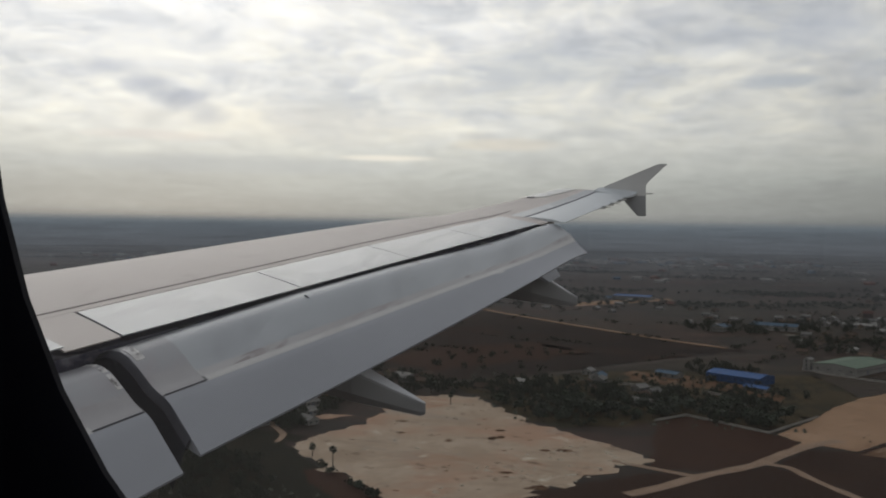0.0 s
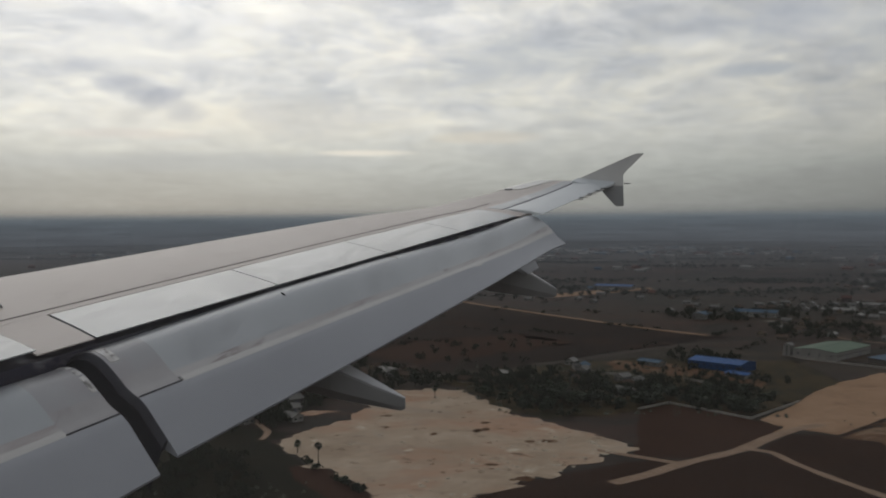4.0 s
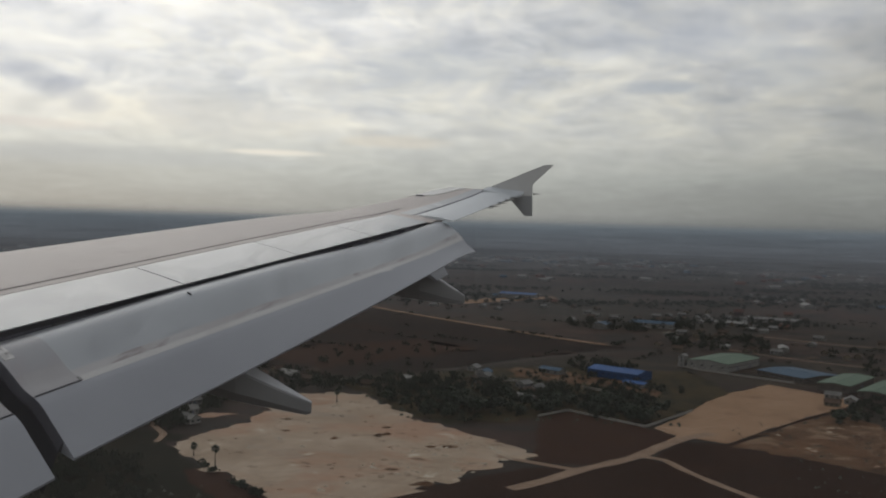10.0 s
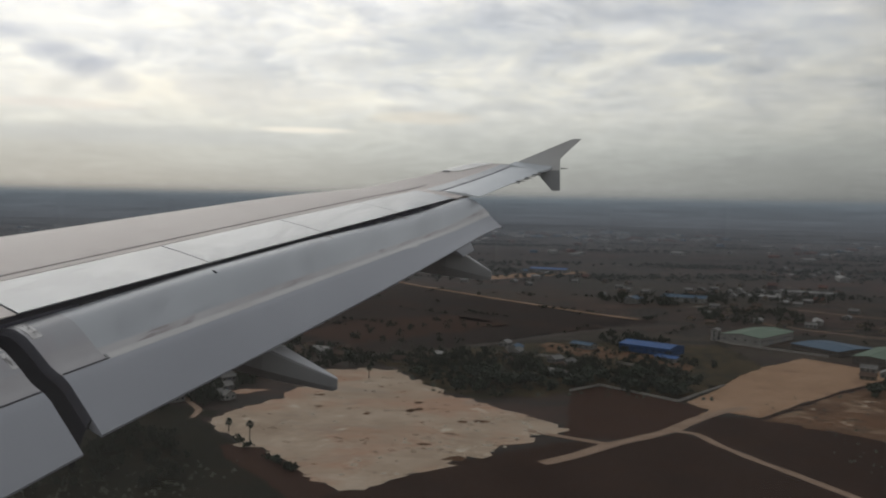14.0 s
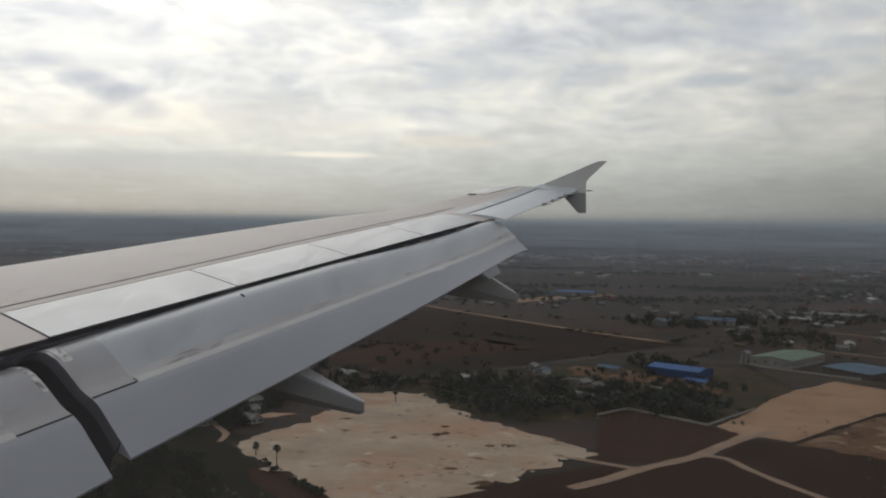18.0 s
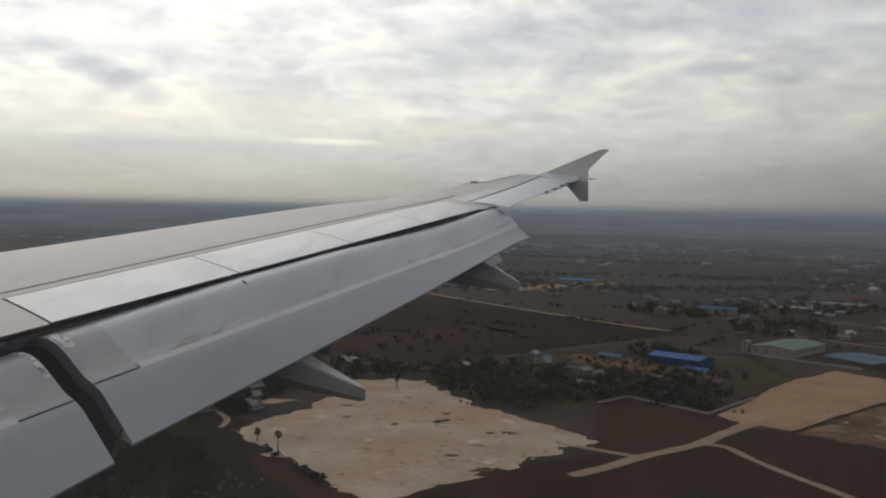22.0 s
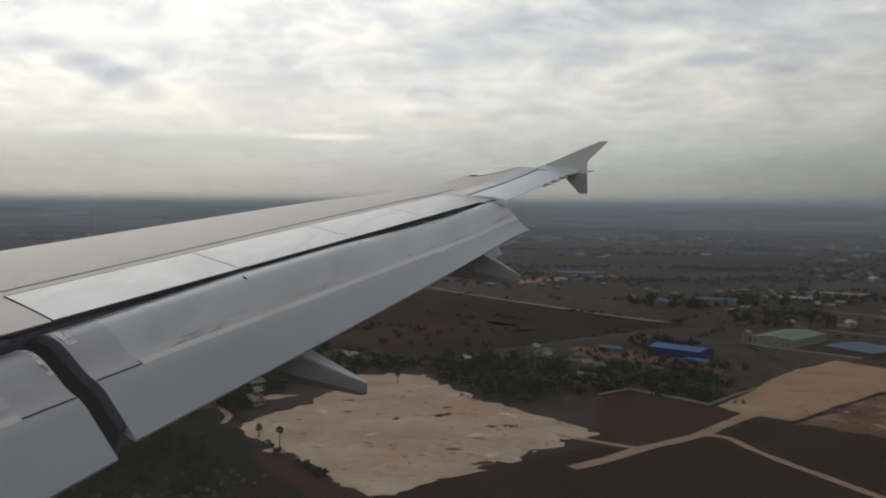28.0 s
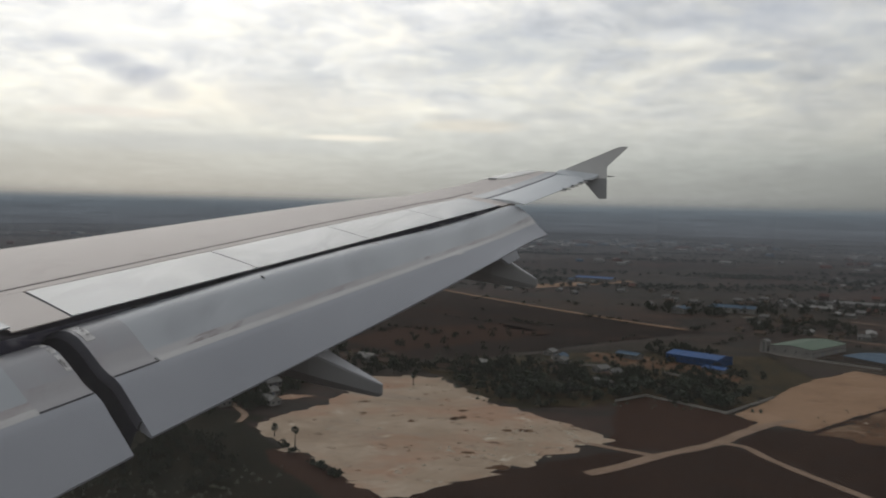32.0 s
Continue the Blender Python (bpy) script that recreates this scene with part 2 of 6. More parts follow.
# ---- materials ----
def material(name, colours, rough=0.6, metal=0.0, scale=4.0, detail=5.0, stretch=(1, 1, 1), bump=0.0, fine=0.0, spots=None, coat=0.0, random_=0.0, rough_var=0.0, space="Object", spec=0.5, more=()):
    m = bpy.data.materials.new(name)
    m.use_nodes = True
    add, link = nodes_of(m.node_tree)
    coord = add("ShaderNodeTexCoord").outputs[space] if space != "World" else add("ShaderNodeNewGeometry").outputs["Position"]
    place = add("ShaderNodeMapping")
    place.inputs["Scale"].default_value = stretch
    link(coord, place.inputs[0])
    n = add("ShaderNodeTexNoise", Scale=scale, Detail=detail, Roughness=0.6)
    link(place.outputs[0], n.inputs["Vector"])
    k = len(colours)
    colour = ramp_node(add, link, n.outputs[0], [(0.3 + 0.4 * i / max(k - 1, 1), c) for i, c in enumerate(colours)])
    n2 = add("ShaderNodeTexNoise", Scale=scale * 9.0, Detail=3.0, Roughness=0.6)
    link(place.outputs[0], n2.inputs["Vector"])
    if fine:
        v = ramp_node(add, link, n2.outputs[0], [(0.3, (1 - fine,)), (0.7, (1 + fine,))])
        colour = mix_node(add, link, 1.0, colour, v, "MULTIPLY")
    if spots:
        sc, lo, hi, c, amount = spots
        n3 = add("ShaderNodeTexNoise", Scale=sc, Detail=6.0, Roughness=0.65, Distortion=0.4)
        link(place.outputs[0], n3.inputs["Vector"])
        f = ramp_node(add, link, n3.outputs[0], [(lo, (0.0,)), (hi, (amount,))])
        colour = mix_node(add, link, f, colour, c)
    for sc, lo, hi, c, amount in more:
        n3 = add("ShaderNodeTexNoise", Scale=sc, Detail=8.0, Roughness=0.7, Distortion=0.8)
        link(place.outputs[0], n3.inputs["Vector"])
        f = ramp_node(add, link, n3.outputs[0], [(lo, (0.0,)), (hi, (amount,))])
        colour = mix_node(add, link, f, colour, c)
    if random_:
        info = add("ShaderNodeObjectInfo")
        v = ramp_node(add, link, info.outputs["Random"], [(0.0, (1 - random_,)), (1.0, (1 + random_,))])
        colour = mix_node(add, link, 1.0, colour, v, "MULTIPLY")
    shader = add("ShaderNodeBsdfPrincipled", Roughness=rough, Metallic=metal)
    shader.inputs["Specular IOR Level"].default_value = spec
    link(colour, shader.inputs["Base Color"])
    if coat:
        shader.inputs["Coat Weight"].default_value = coat
        shader.inputs["Coat Roughness"].default_value = 0.15
    if rough_var:
        r = ramp_node(add, link, n2.outputs[0], [(0.25, (rough - rough_var,)), (0.75, (rough + rough_var,))])
        link(r, shader.inputs["Roughness"])
    if bump:
        b = add("ShaderNodeBump", Strength=bump, Distance=0.02)
        link(n2.outputs[0], b.inputs["Height"])
        link(b.outputs[0], shader.inputs["Normal"])
    out = add("ShaderNodeOutputMaterial")
    link(shader.outputs[0], out.inputs[0])
    return m


M = {
    "skin": material("wing_paint", [(0.425, 0.372, 0.346), (0.485, 0.430, 0.402)], 0.55, 0.0, 0.7, 6, (1, 1.5, 1), 0.0, 0.04, (1.6, 0.56, 0.70, (0.40, 0.340, 0.312), 0.65), more=((0.35, 0.50, 0.66, (0.395, 0.340, 0.315), 0.5), (2.4, 0.55, 0.66, (0.345, 0.285, 0.265), 0.55), (6.0, 0.60, 0.68, (0.275, 0.225, 0.205), 0.45))),
    # broad pale and dark patches imitate clouds mirrored in the silver
    "metal": material("silver_paint_cloud_mottle", [(0.261, 0.273, 0.292), (0.345, 0.361, 0.380)], 0.38, 0.22, 0.6, 4, (0.5, 1.6, 1), 0.0, 0.02, (1.4, 0.55, 0.72, (0.364, 0.379, 0.399), 0.4), rough_var=0.02, more=((1.0, 0.44, 0.60, (0.187, 0.197, 0.221), 0.6), (1.7, 0.52, 0.66, (0.433, 0.449, 0.473), 0.5), (9.0, 0.66, 0.72, (0.197, 0.197, 0.200), 0.3))),
    "flap_metal": material("flap_silver", [(0.340, 0.360, 0.382), (0.425, 0.441, 0.462)], 0.38, 0.22, 0.8, 6, (0.4, 2.4, 1), 0.0, 0.03, (2.6, 0.58, 0.72, (0.318, 0.316, 0.324), 0.55), rough_var=0.03, more=((0.9, 0.46, 0.64, (0.264, 0.273, 0.292), 0.6), (9.0, 0.64, 0.70, (0.220, 0.209, 0.224), 0.35))),
    "flap_end": material("flap_end_silver", [(0.296, 0.298, 0.312), (0.362, 0.362, 0.376)], 0.38, 0.22, 0.9, 6, (1, 1.4, 1), 0.0, 0.04, (1.5, 0.46, 0.66, (0.320, 0.281, 0.292), 0.6), more=((5.0, 0.60, 0.68, (0.223, 0.187, 0.193), 0.45),)),
    "flap_grey": material("flap_grey", [(0.262, 0.271, 0.300), (0.305, 0.315, 0.345)], 0.5, 0.1, 0.8, 5, (0.5, 1.5, 1), 0.0, 0.03, (3.0, 0.62, 0.8, (0.220, 0.219, 0.246), 0.4)),
    "band": material("beige_band", [(0.365, 0.352, 0.355), (0.425, 0.412, 0.414)], 0.42, 0.1, 1.6, 6, (0.22, 1.6, 2.0), 0.03, 0.05, (3.0, 0.50, 0.68, (0.24, 0.195, 0.19), 0.6), more=((5.0, 0.57, 0.63, (0.16, 0.12, 0.118), 0.6),)),
    "band_end": material("stained_panel", [(0.315, 0.303, 0.308), (0.365, 0.352, 0.358)], 0.38, 0.2, 2.0, 6, fine=0.06, spots=(3.0, 0.50, 0.66, (0.20, 0.168, 0.172), 0.65), more=((7.0, 0.60, 0.68, (0.13, 0.105, 0.11), 0.5),)),
    "aileron": material("aileron_paint", [(0.50, 0.525, 0.545), (0.58, 0.605, 0.625)], 0.5, 0.05, 1.2, 5, (0.5, 1.5, 1), fine=0.03, spots=(2.5, 0.6, 0.75, (0.42, 0.43, 0.44), 0.4)),
    "seam": material("brown_sealant", [(0.085, 0.068, 0.066), (0.13, 0.108, 0.104)], 0.8, 0.0, 2.0, 5, fine=0.1),
    "slat": material("pale_slat", [(0.5750, 0.5635, 0.5405), (0.6670, 0.6555, 0.6325)], 0.45, 0.0, 1.5, 5, fine=0.03),
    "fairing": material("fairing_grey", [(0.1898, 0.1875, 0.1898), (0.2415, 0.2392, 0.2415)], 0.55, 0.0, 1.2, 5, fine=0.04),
    # paler copy of the fairing grey: light on the flat top put into colour
    "fairing_lit_top": material("fairing_lit_top_tone", [(0.4860, 0.4860, 0.5026), (0.5805, 0.5805, 0.5990)], 0.45, 0.0, 1.2, 5, fine=0.04),
    "fence": material("fence_paint", [(0.50, 0.495, 0.485), (0.60, 0.595, 0.585)], 0.45, 0.0, 1.5, 4, fine=0.03, spots=(2.2, 0.5, 0.7, (0.42, 0.42, 0.42), 0.5)),
    "fence_low": material("fence_lower_grey", [(0.24, 0.245, 0.25), (0.30, 0.305, 0.31)], 0.5, 0.0, 1.5, 4, fine=0.03),
    # pale colour paints the bright highlight line along the flap's bend
    "pale_strip": material("pale_strip", [(0.43, 0.415, 0.405), (0.50, 0.49, 0.48)], 0.45, 0.0, 1.6, 6, (0.25, 1.6, 2.0), 0.03, 0.04, (2.4, 0.55, 0.7, (0.33, 0.30, 0.29), 0.6)),
    "seal": material("rubber_seal", [(0.004, 0.004, 0.008), (0.010, 0.010, 0.016)], 0.8, 0.0, 5.0, 5, fine=0.1, spec=0.08),
    # navy base colour stands in for shade in the gap
    "cove": material("cove_shade", [(0.022, 0.021, 0.045), (0.055, 0.052, 0.085)], 0.7, 0.0, 3.0, 5, (0.5, 1, 1), fine=0.15, spots=(1.3, 0.56, 0.62, (0.30, 0.29, 0.33), 0.75), more=((0.5, 0.50, 0.56, (0.16, 0.155, 0.185), 0.6),)),
    "roll": material("dark_roll", [(0.020, 0.020, 0.028), (0.040, 0.040, 0.050)], 0.6, 0.0, 3.0, 5, fine=0.1, spec=0.15),
    "worn": material("worn_white", [(0.45, 0.43, 0.42), (0.7, 0.69, 0.68)], 0.5, 0.0, 14.0, 4, spots=(22.0, 0.5, 0.6, (0.12, 0.11, 0.11), 0.9)),
    "steel": material("steel", [(0.12, 0.12, 0.12), (0.25, 0.25, 0.25)], 0.4, 0.8, 20.0),
    "trim": material("cabin_plastic", [(0.66, 0.65, 0.65), (0.74, 0.73, 0.73)], 0.6, 0.0, 30.0, 4, bump=0.05, fine=0.03),
    "white_paint": material("fuselage_paint", [(0.7, 0.7, 0.7), (0.8, 0.8, 0.8)], 0.35, 0.0, 1.0),
}


# ---- mesh helpers ----
def mesh_ob(name, verts, faces, mat, parent=None, smooth=False, label=""):
    me = bpy.data.meshes.new(name)
    me.from_pydata([tuple(v) for v in verts], [], faces)
    bm = bmesh.new()
    bm.from_mesh(me)
    bmesh.ops.recalc_face_normals(bm, faces=bm.faces)
    bm.to_mesh(me)
    bm.free()
    if smooth:
        me.polygons.foreach_set("use_smooth", [True] * len(me.polygons))
        me.set_sharp_from_angle(angle=radians(38))
    me.materials.append(mat)
    ob = new(name, me)
    if parent is not None:
        ob.parent = parent
    if label:
        tagged(ob, label)
    return ob


def part(name, bm, mat, parent, label="", smooth=False):
    me = bpy.data.meshes.new(name)
    bm.to_mesh(me)
    bm.free()
    if smooth:
        me.polygons.foreach_set("use_smooth", [True] * len(me.polygons))
    me.materials.append(mat)
    ob = new(name, me)
    ob.parent = parent
    if label:
        tagged(ob, label)
    return ob


def box_bm(x0, x1, y0, y1, z0, z1, bevel=0.0):
    bm = bmesh.new()
    bmesh.ops.create_cube(bm, size=1.0)
    for v in bm.verts:
        v.co = Vector(((x0 + x1) / 2 + v.co.x * (x1 - x0), (y0 + y1) / 2 + v.co.y * (y1 - y0), (z0 + z1) / 2 + v.co.z * (z1 - z0)))
    if bevel:
        bmesh.ops.bevel(bm, geom=bm.edges[:], offset=bevel, segments=2, affect="EDGES")
    return bm


def loft(rings, closed=True, caps=True):
    """Faces between rings of equally many points."""
    n = len(rings[0])
    verts = [p for r in rings for p in r]
    faces = []
    for i in range(len(rings) - 1):
        for j in range(n if closed else n - 1):
            k = (j + 1) % n
            faces.append((i * n + j, i * n + k, (i + 1) * n + k, (i + 1) * n + j))
    if caps:
        faces.append(tuple(range(n)))
        faces.append(tuple((len(rings) - 1) * n + j for j in range(n)))
    return verts, faces


def empty(name, m, label, category, group="", kind=""):
    ob = new(name)
    ob.matrix_world = m
    return tagged(ob, label, category, group, kind)


def lerp(a, b, t):
    return a + (b - a) * t


# ---- the airliner: wing, flaps, fuselage, cabin window ----
plane = empty("airliner", pose(0, 0, HEIGHT, 0, BANK, 0), "silver-grey airliner with beige wing and lowered flaps, in flight", "airplane")
AFT = Vector((-0.27, -0.963, 0))


def rear(s):
    """The line of the spoilers' trailing edges at span s."""
    return Vector((s, 2.474 - 0.279 * (s - 6.346), -0.698 + 0.081 * (s - 6.346) + (0.17 * ((s - 13) / 4) ** 1.3 if s > 13 else 0.0)))


def reach(s):
    return 3.70 - 0.2374 * (s - 5.4)


def skew(s, a):
    k = min(max((s - 13.5) / 3.4, 0), 1)
    return s - 0.27 * k * a


def top(s, a):
    """The upper skin at a metres ahead of that line."""
    run = reach(s)
    crest = min(1.4, lerp(0.62, 0.85, min(max((s - 13.5) / 3.0, 0), 1)) * run)
    if s < 12:
        hm = lerp(0.086, 0.112, min(max((s - 6.2) / 3.8, 0), 1))
    else:
        hm = lerp(0.112, 0.078, (s - 12) / 1.5) if s < 13.5 else lerp(0.078, 0.030, min((s - 13.5) / 2.3, 1))
    if a <= crest:
        h = hm * (1 - (1 - max(a, -0.3) / crest) ** 1.9)
    else:
        t = (a - crest) / (run - crest)
        h = hm - (hm + lerp(0.16, -0.02, min(max((s - 13.5) / 3.0, 0), 1))) * t ** 2.4
    p = rear(skew(s, a)) - AFT * a
    p.z = rear(s).z + h
    return p


def bottom(s, a):
    run = reach(s)
    t = a / run
    thick = (0.30 if s < 12 else lerp(0.30, 0.12, (s - 12) / 5)) * math.sin(math.pi * min(max(0.12 + 0.82 * t, 0), 1)) ** 0.7
    p = rear(skew(s, a)) - AFT * a
    p.z = rear(s).z - 0.02 - thick
    return p


def skin_rings(s0, s1, steps, a0):
    rings = []
    for i in range(steps + 1):
        s = lerp(s0, s1, i / steps)
        run = reach(s)
        up = [top(s, lerp(a0, run, 1 - (1 - j / 22) ** 1.5)) for j in range(23)]
        lo = [bottom(s, lerp(run * 0.97, a0, j / 10)) for j in range(11)]
        rings.append(up + lo)
    return rings


rings = skin_rings(1.2, 13.03, 26, 0.56) + skin_rings(13.06, 17.0, 14, 0.31)
v, f = loft(rings)
mesh_ob("wing_skin", v, f, M["skin"], plane, True, "beige painted upper wing skin with faint stains")


def slab(name, s0, s1, a0, a1, mat, thick=0.03, lift0=0.0, lift1=0.0, steps=6, label="", chord=6, shear=0.0):
    """A thin panel that follows the upper skin between two spans, from a1 (front) to a0 (rear)."""
    rows_up, rows_lo = [], []
    for i in range(steps + 1):
        s = lerp(s0, s1, i / steps)
        up, lo = [], []
        for j in range(chord + 1):
            t = j / chord
            a = lerp(a1, a0, t)
            p = top(s + shear * (1 - t), a) + Vector((0, 0, lerp(lift1, lift0, t)))
            up.append(p)
            lo.append(p - Vector((0, 0, lerp(thick, 0.006, t))))
        rows_up.append(up + lo[::-1])
    v, f = loft(rows_up)
    return mesh_ob(name, v, f, mat, plane, False, label)


# seams ahead of the spoilers
slab("seam_seal", 1.3, 13.9, 0.645, 0.665, M["seam"], 0.004, 0.003, 0.003, 30, "dark sealant line along the wing", chord=1)
slab("hinge_strip", 1.3, 13.0, 0.565, 0.645, M["skin"], 0.02, 0.001, 0.001, 30, chord=2)
# four outer spoilers, the fixed panel at the kink and the inner spoiler
edges = [6.346, 8.017, 9.686, 11.353, 13.02]
for i in range(4):
    slab("spoiler", edges[i] + 0.007, edges[i + 1] - 0.007, -0.02, 0.545, M["metal"], 0.03, 0.004, 0.002, 6, "silver spoiler panel lying flat", shear=0.22)
slab("fixed_panel", 5.97, 6.340, -0.02, 0.56, M["skin"], 0.04, 0.0, 0.0, 4, "beige fixed panel between the spoilers", shear=0.22)
slab("inner_spoiler", 2.4, 5.955, -0.03, 0.60, M["metal"], 0.04, 0.03, 0.004, 6, "bright silver inner spoiler panel", shear=0.22)
slab("shroud_panel", 13.035, 13.40, -0.06, 0.56, M["skin"], 0.03, 0.002, 0.002, 3, "beige fixed panel between spoiler and aileron", shear=0.1)


# cove under the spoilers, the shade of the gap put into its dark colour
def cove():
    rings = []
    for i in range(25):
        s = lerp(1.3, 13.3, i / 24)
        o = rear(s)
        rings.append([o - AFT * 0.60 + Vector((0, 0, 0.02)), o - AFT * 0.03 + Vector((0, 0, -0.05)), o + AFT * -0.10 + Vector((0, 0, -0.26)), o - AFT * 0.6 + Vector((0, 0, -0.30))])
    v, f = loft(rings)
    mesh_ob("flap_cove", v, f, M["cove"], plane, False, "cove above the flap, its shade put into dark navy colour")


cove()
for s, w in ((8.95, 0.10), (10.9, 0.09), (11.35, 0.14), (7.4, 0.22), (6.9, 0.12)):
    o = rear(s)
    bm = bmesh.new()
    c = [o - AFT * 0.05 + Vector((dx, -0.279 * dx, dz + 0.081 * dx)) for dx in (-w / 2, w / 2) for dz in (-0.10, -0.05)]
    d = [p + AFT * 0.06 for p in c]
    vs = [bm.verts.new(p) for p in c + d]
    for q in ((0, 1, 3, 2), (4, 6, 7, 5), (0, 4, 5, 1), (2, 3, 7, 6), (1, 5, 7, 3), (0, 2, 6, 4)):
        bm.faces.new([vs[k] for k in q])
    bmesh.ops.recalc_face_normals(bm, faces=bm.faces)
    part("hinge_bracket", bm, M["steel"], plane)


# the flaps
def flap_drop(s):
    return 0.545 - 0.0346 * (max(s, 5.0) - 6.2) + (0.028 * math.sin(math.pi * (s - 6.2) / 6.9) if s > 6.2 else 0.0)


def flap_section(s):
    """Upper line of a lowered flap from nose to trailing edge: (aft, down)."""
    d = flap_drop(s)
    k = min(max((s - 6.3) / 1.6, 0.0), 1.0) * min(max((11.0 - s) / 1.6, 0.0), 1.0)
    lift = (0.0, 0.01, 0.022, 0.03, 0.03, 0.028, 0.024, 0.018, 0.012, 0.006, 0.0, 0.0, 0.0, 0.0, 0.0, 0.0)
    inner = [(-0.12, 0.20), (-0.11, 0.155), (-0.08, 0.11), (-0.03, 0.073), (0.03, 0.057), (0.09, 0.060), (0.15, 0.087), (0.21, 0.135), (0.26, 0.182),
             (0.305, 0.225), (0.345, 0.252), (0.385, 0.272), (0.43, 0.31 if d > 0.4 else 0.29), (0.50, lerp(0.31, d, 0.37)), (0.56, lerp(0.31, d, 0.68)), (0.62, d)]
    inner = [(a, dn - k * up) for (a, dn), up in zip(inner, lift)]
    if s < 12.0:
        return inner
    outer = [(-0.12, 0.20), (-0.11, 0.155), (-0.08, 0.10), (-0.03, 0.055), (0.04, 0.022), (0.12, 0.017), (0.18, 0.035), (0.24, 0.065), (0.29, 0.10),
             (0.34, 0.14), (0.385, 0.185), (0.42, 0.225), (0.45, 0.26), (0.49, 0.295), (0.53, 0.33), (0.575, 0.365)]
    w = min((s - 12.0) / 1.28, 1.0)
    return [(lerp(p[0], q[0], w), lerp(p[1], q[1], w)) for p, q in zip(inner, outer)]


def flap_piece(name, s0, s1, i0, i1, mat, parent, label="", steps=24, thick=0.05, proud=0.0):
    rings = []
    for i in range(steps + 1):
        s = lerp(s0, s1, i / steps)
        whole = flap_section(s)
        sec = whole[i0:i1 + 1]
        if i0 > 0:
            p, q = whole[i0], whole[i0 - 1]
            sec = [(lerp(p[0], q[0], 0.3), lerp(p[1], q[1], 0.3) + 0.002)] + sec
        if i1 < 15:
            p, q = whole[i1], whole[i1 + 1]
            sec = sec + [(lerp(p[0], q[0], 0.3), lerp(p[1], q[1], 0.3) + 0.002)]

        def base(a):
            return Vector((s, 2.474 - 0.279 * (s - 6.346), -0.698 + 0.081 * (s - 6.346) - (0.045 if s < 6.16 else 0.0)))
        up = [base(a) + AFT * a + Vector((0, 0, -dn + proud)) for a, dn in sec]
        lo = [base(a) + AFT * (a - (0.03 if k < len(sec) - 1 else 0.004)) + Vector((0, 0, -dn - (thick if i1 < 15 or k < len(sec) - 1 else 0.012))) for k, (a, dn) in enumerate(sec)]
        rings.append(up + lo[::-1])
    v, f = loft(rings)
    return mesh_ob(name, v, f, mat, parent, True, label)


def flap(name, s0, s1, end, label):
    """A flap from span s0 to s1, with a stained zone at its end beside the kink."""
    if end == s0:
        e0, e1, m0, m1 = s0, s0 + 0.33, s0 + 0.33, s1
    else:
        e0, e1, m0, m1 = s1 - 0.33, s1, s0, s1 - 0.33
    top_ = flap_piece(name, m0, m1, 0, 9, M["flap_metal"], plane, label)
    flap_piece("flap_band", m0, m1, 9, 10, M["band"], top_, "pinkish weathered band with rust-brown stains")
    # the highlight on the bend, painted as a paler strip
    flap_piece("pale_strip", m0, m1, 10, 11, M["pale_strip"], top_, "painted pale highlight along the flap, faintly blotched")
    flap_piece("flap_end", e0, e1, 0, 8, M["flap_end"], top_, "silver flap end with pinkish stains", steps=3)
    flap_piece("flap_band_end", e0, e1, 8, 11, M["band_end"], top_, steps=3)
    flap_piece("flap_tail", s0, s1, 11, 15, M["flap_grey"], top_, "smooth grey aft panel of the flap")
    return top_


outer_flap = flap("outboard_flap", 6.262, 13.28, 6.262, "silver outboard wing flap, lowered for landing")
inner_flap = flap("inboard_flap", 2.1, 6.135, 6.135, "silver inboard wing flap, lowered for landing")


# rolled rubber seal between the flaps, hollowed towards the inboard one
def end_seal():
    def strip(name, rows, mat, label):
        rings = []
        for s, sink in rows:
            sec = flap_section(s)[1:15]
            base = Vector((s, 2.474 - 0.279 * (s - 6.346), -0.698 + 0.081 * (s - 6.346)))
            up = [base + AFT * a + Vector((0, 0, -dn - sink)) for a, dn in sec]
            rings.append(up + [p - Vector((0, 0, 0.05)) - AFT * 0.02 for p in up[::-1]])
        v, f = loft(rings)
        mesh_ob(name, v, f, mat, outer_flap, True, label)
    strip("end_roll", ((6.262, 0.001), (6.252, 0.002), (6.240, 0.008), (6.229, 0.018), (6.220, 0.032)), M["roll"], "rounded dark grey end of the flap")
    strip("end_seal", ((6.219, 0.030), (6.208, 0.052), (6.194, 0.082), (6.174, 0.12), (6.150, 0.17)), M["seal"], "black rolled rubber seal in the gap between the flaps")


end_seal()


# small fittings on the flaps
def patch_on_flap(name, s0, s1, a0, a1, mat, parent, label=""):
    def at(s, a):
        sec = flap_section(s)
        for (a_, d_), (b_, e_) in zip(sec, sec[1:]):
            if a_ <= a <= b_:
                return rear(s) + AFT * a + Vector((0, 0, -lerp(d_, e_, (a - a_) / (b_ - a_)) + 0.004 - (0.045 if s < 6.16 else 0.0)))
        return rear(s)
    rings = []
    for s in (s0, s1):
        up = [at(s, lerp(a0, a1, k / 4)) for k in range(5)]
        rings.append(up + [p - Vector((0, 0, 0.006)) for p in up[::-1]])
    v, f = loft(rings)
    mesh_ob(name, v, f, mat, parent, False, label)


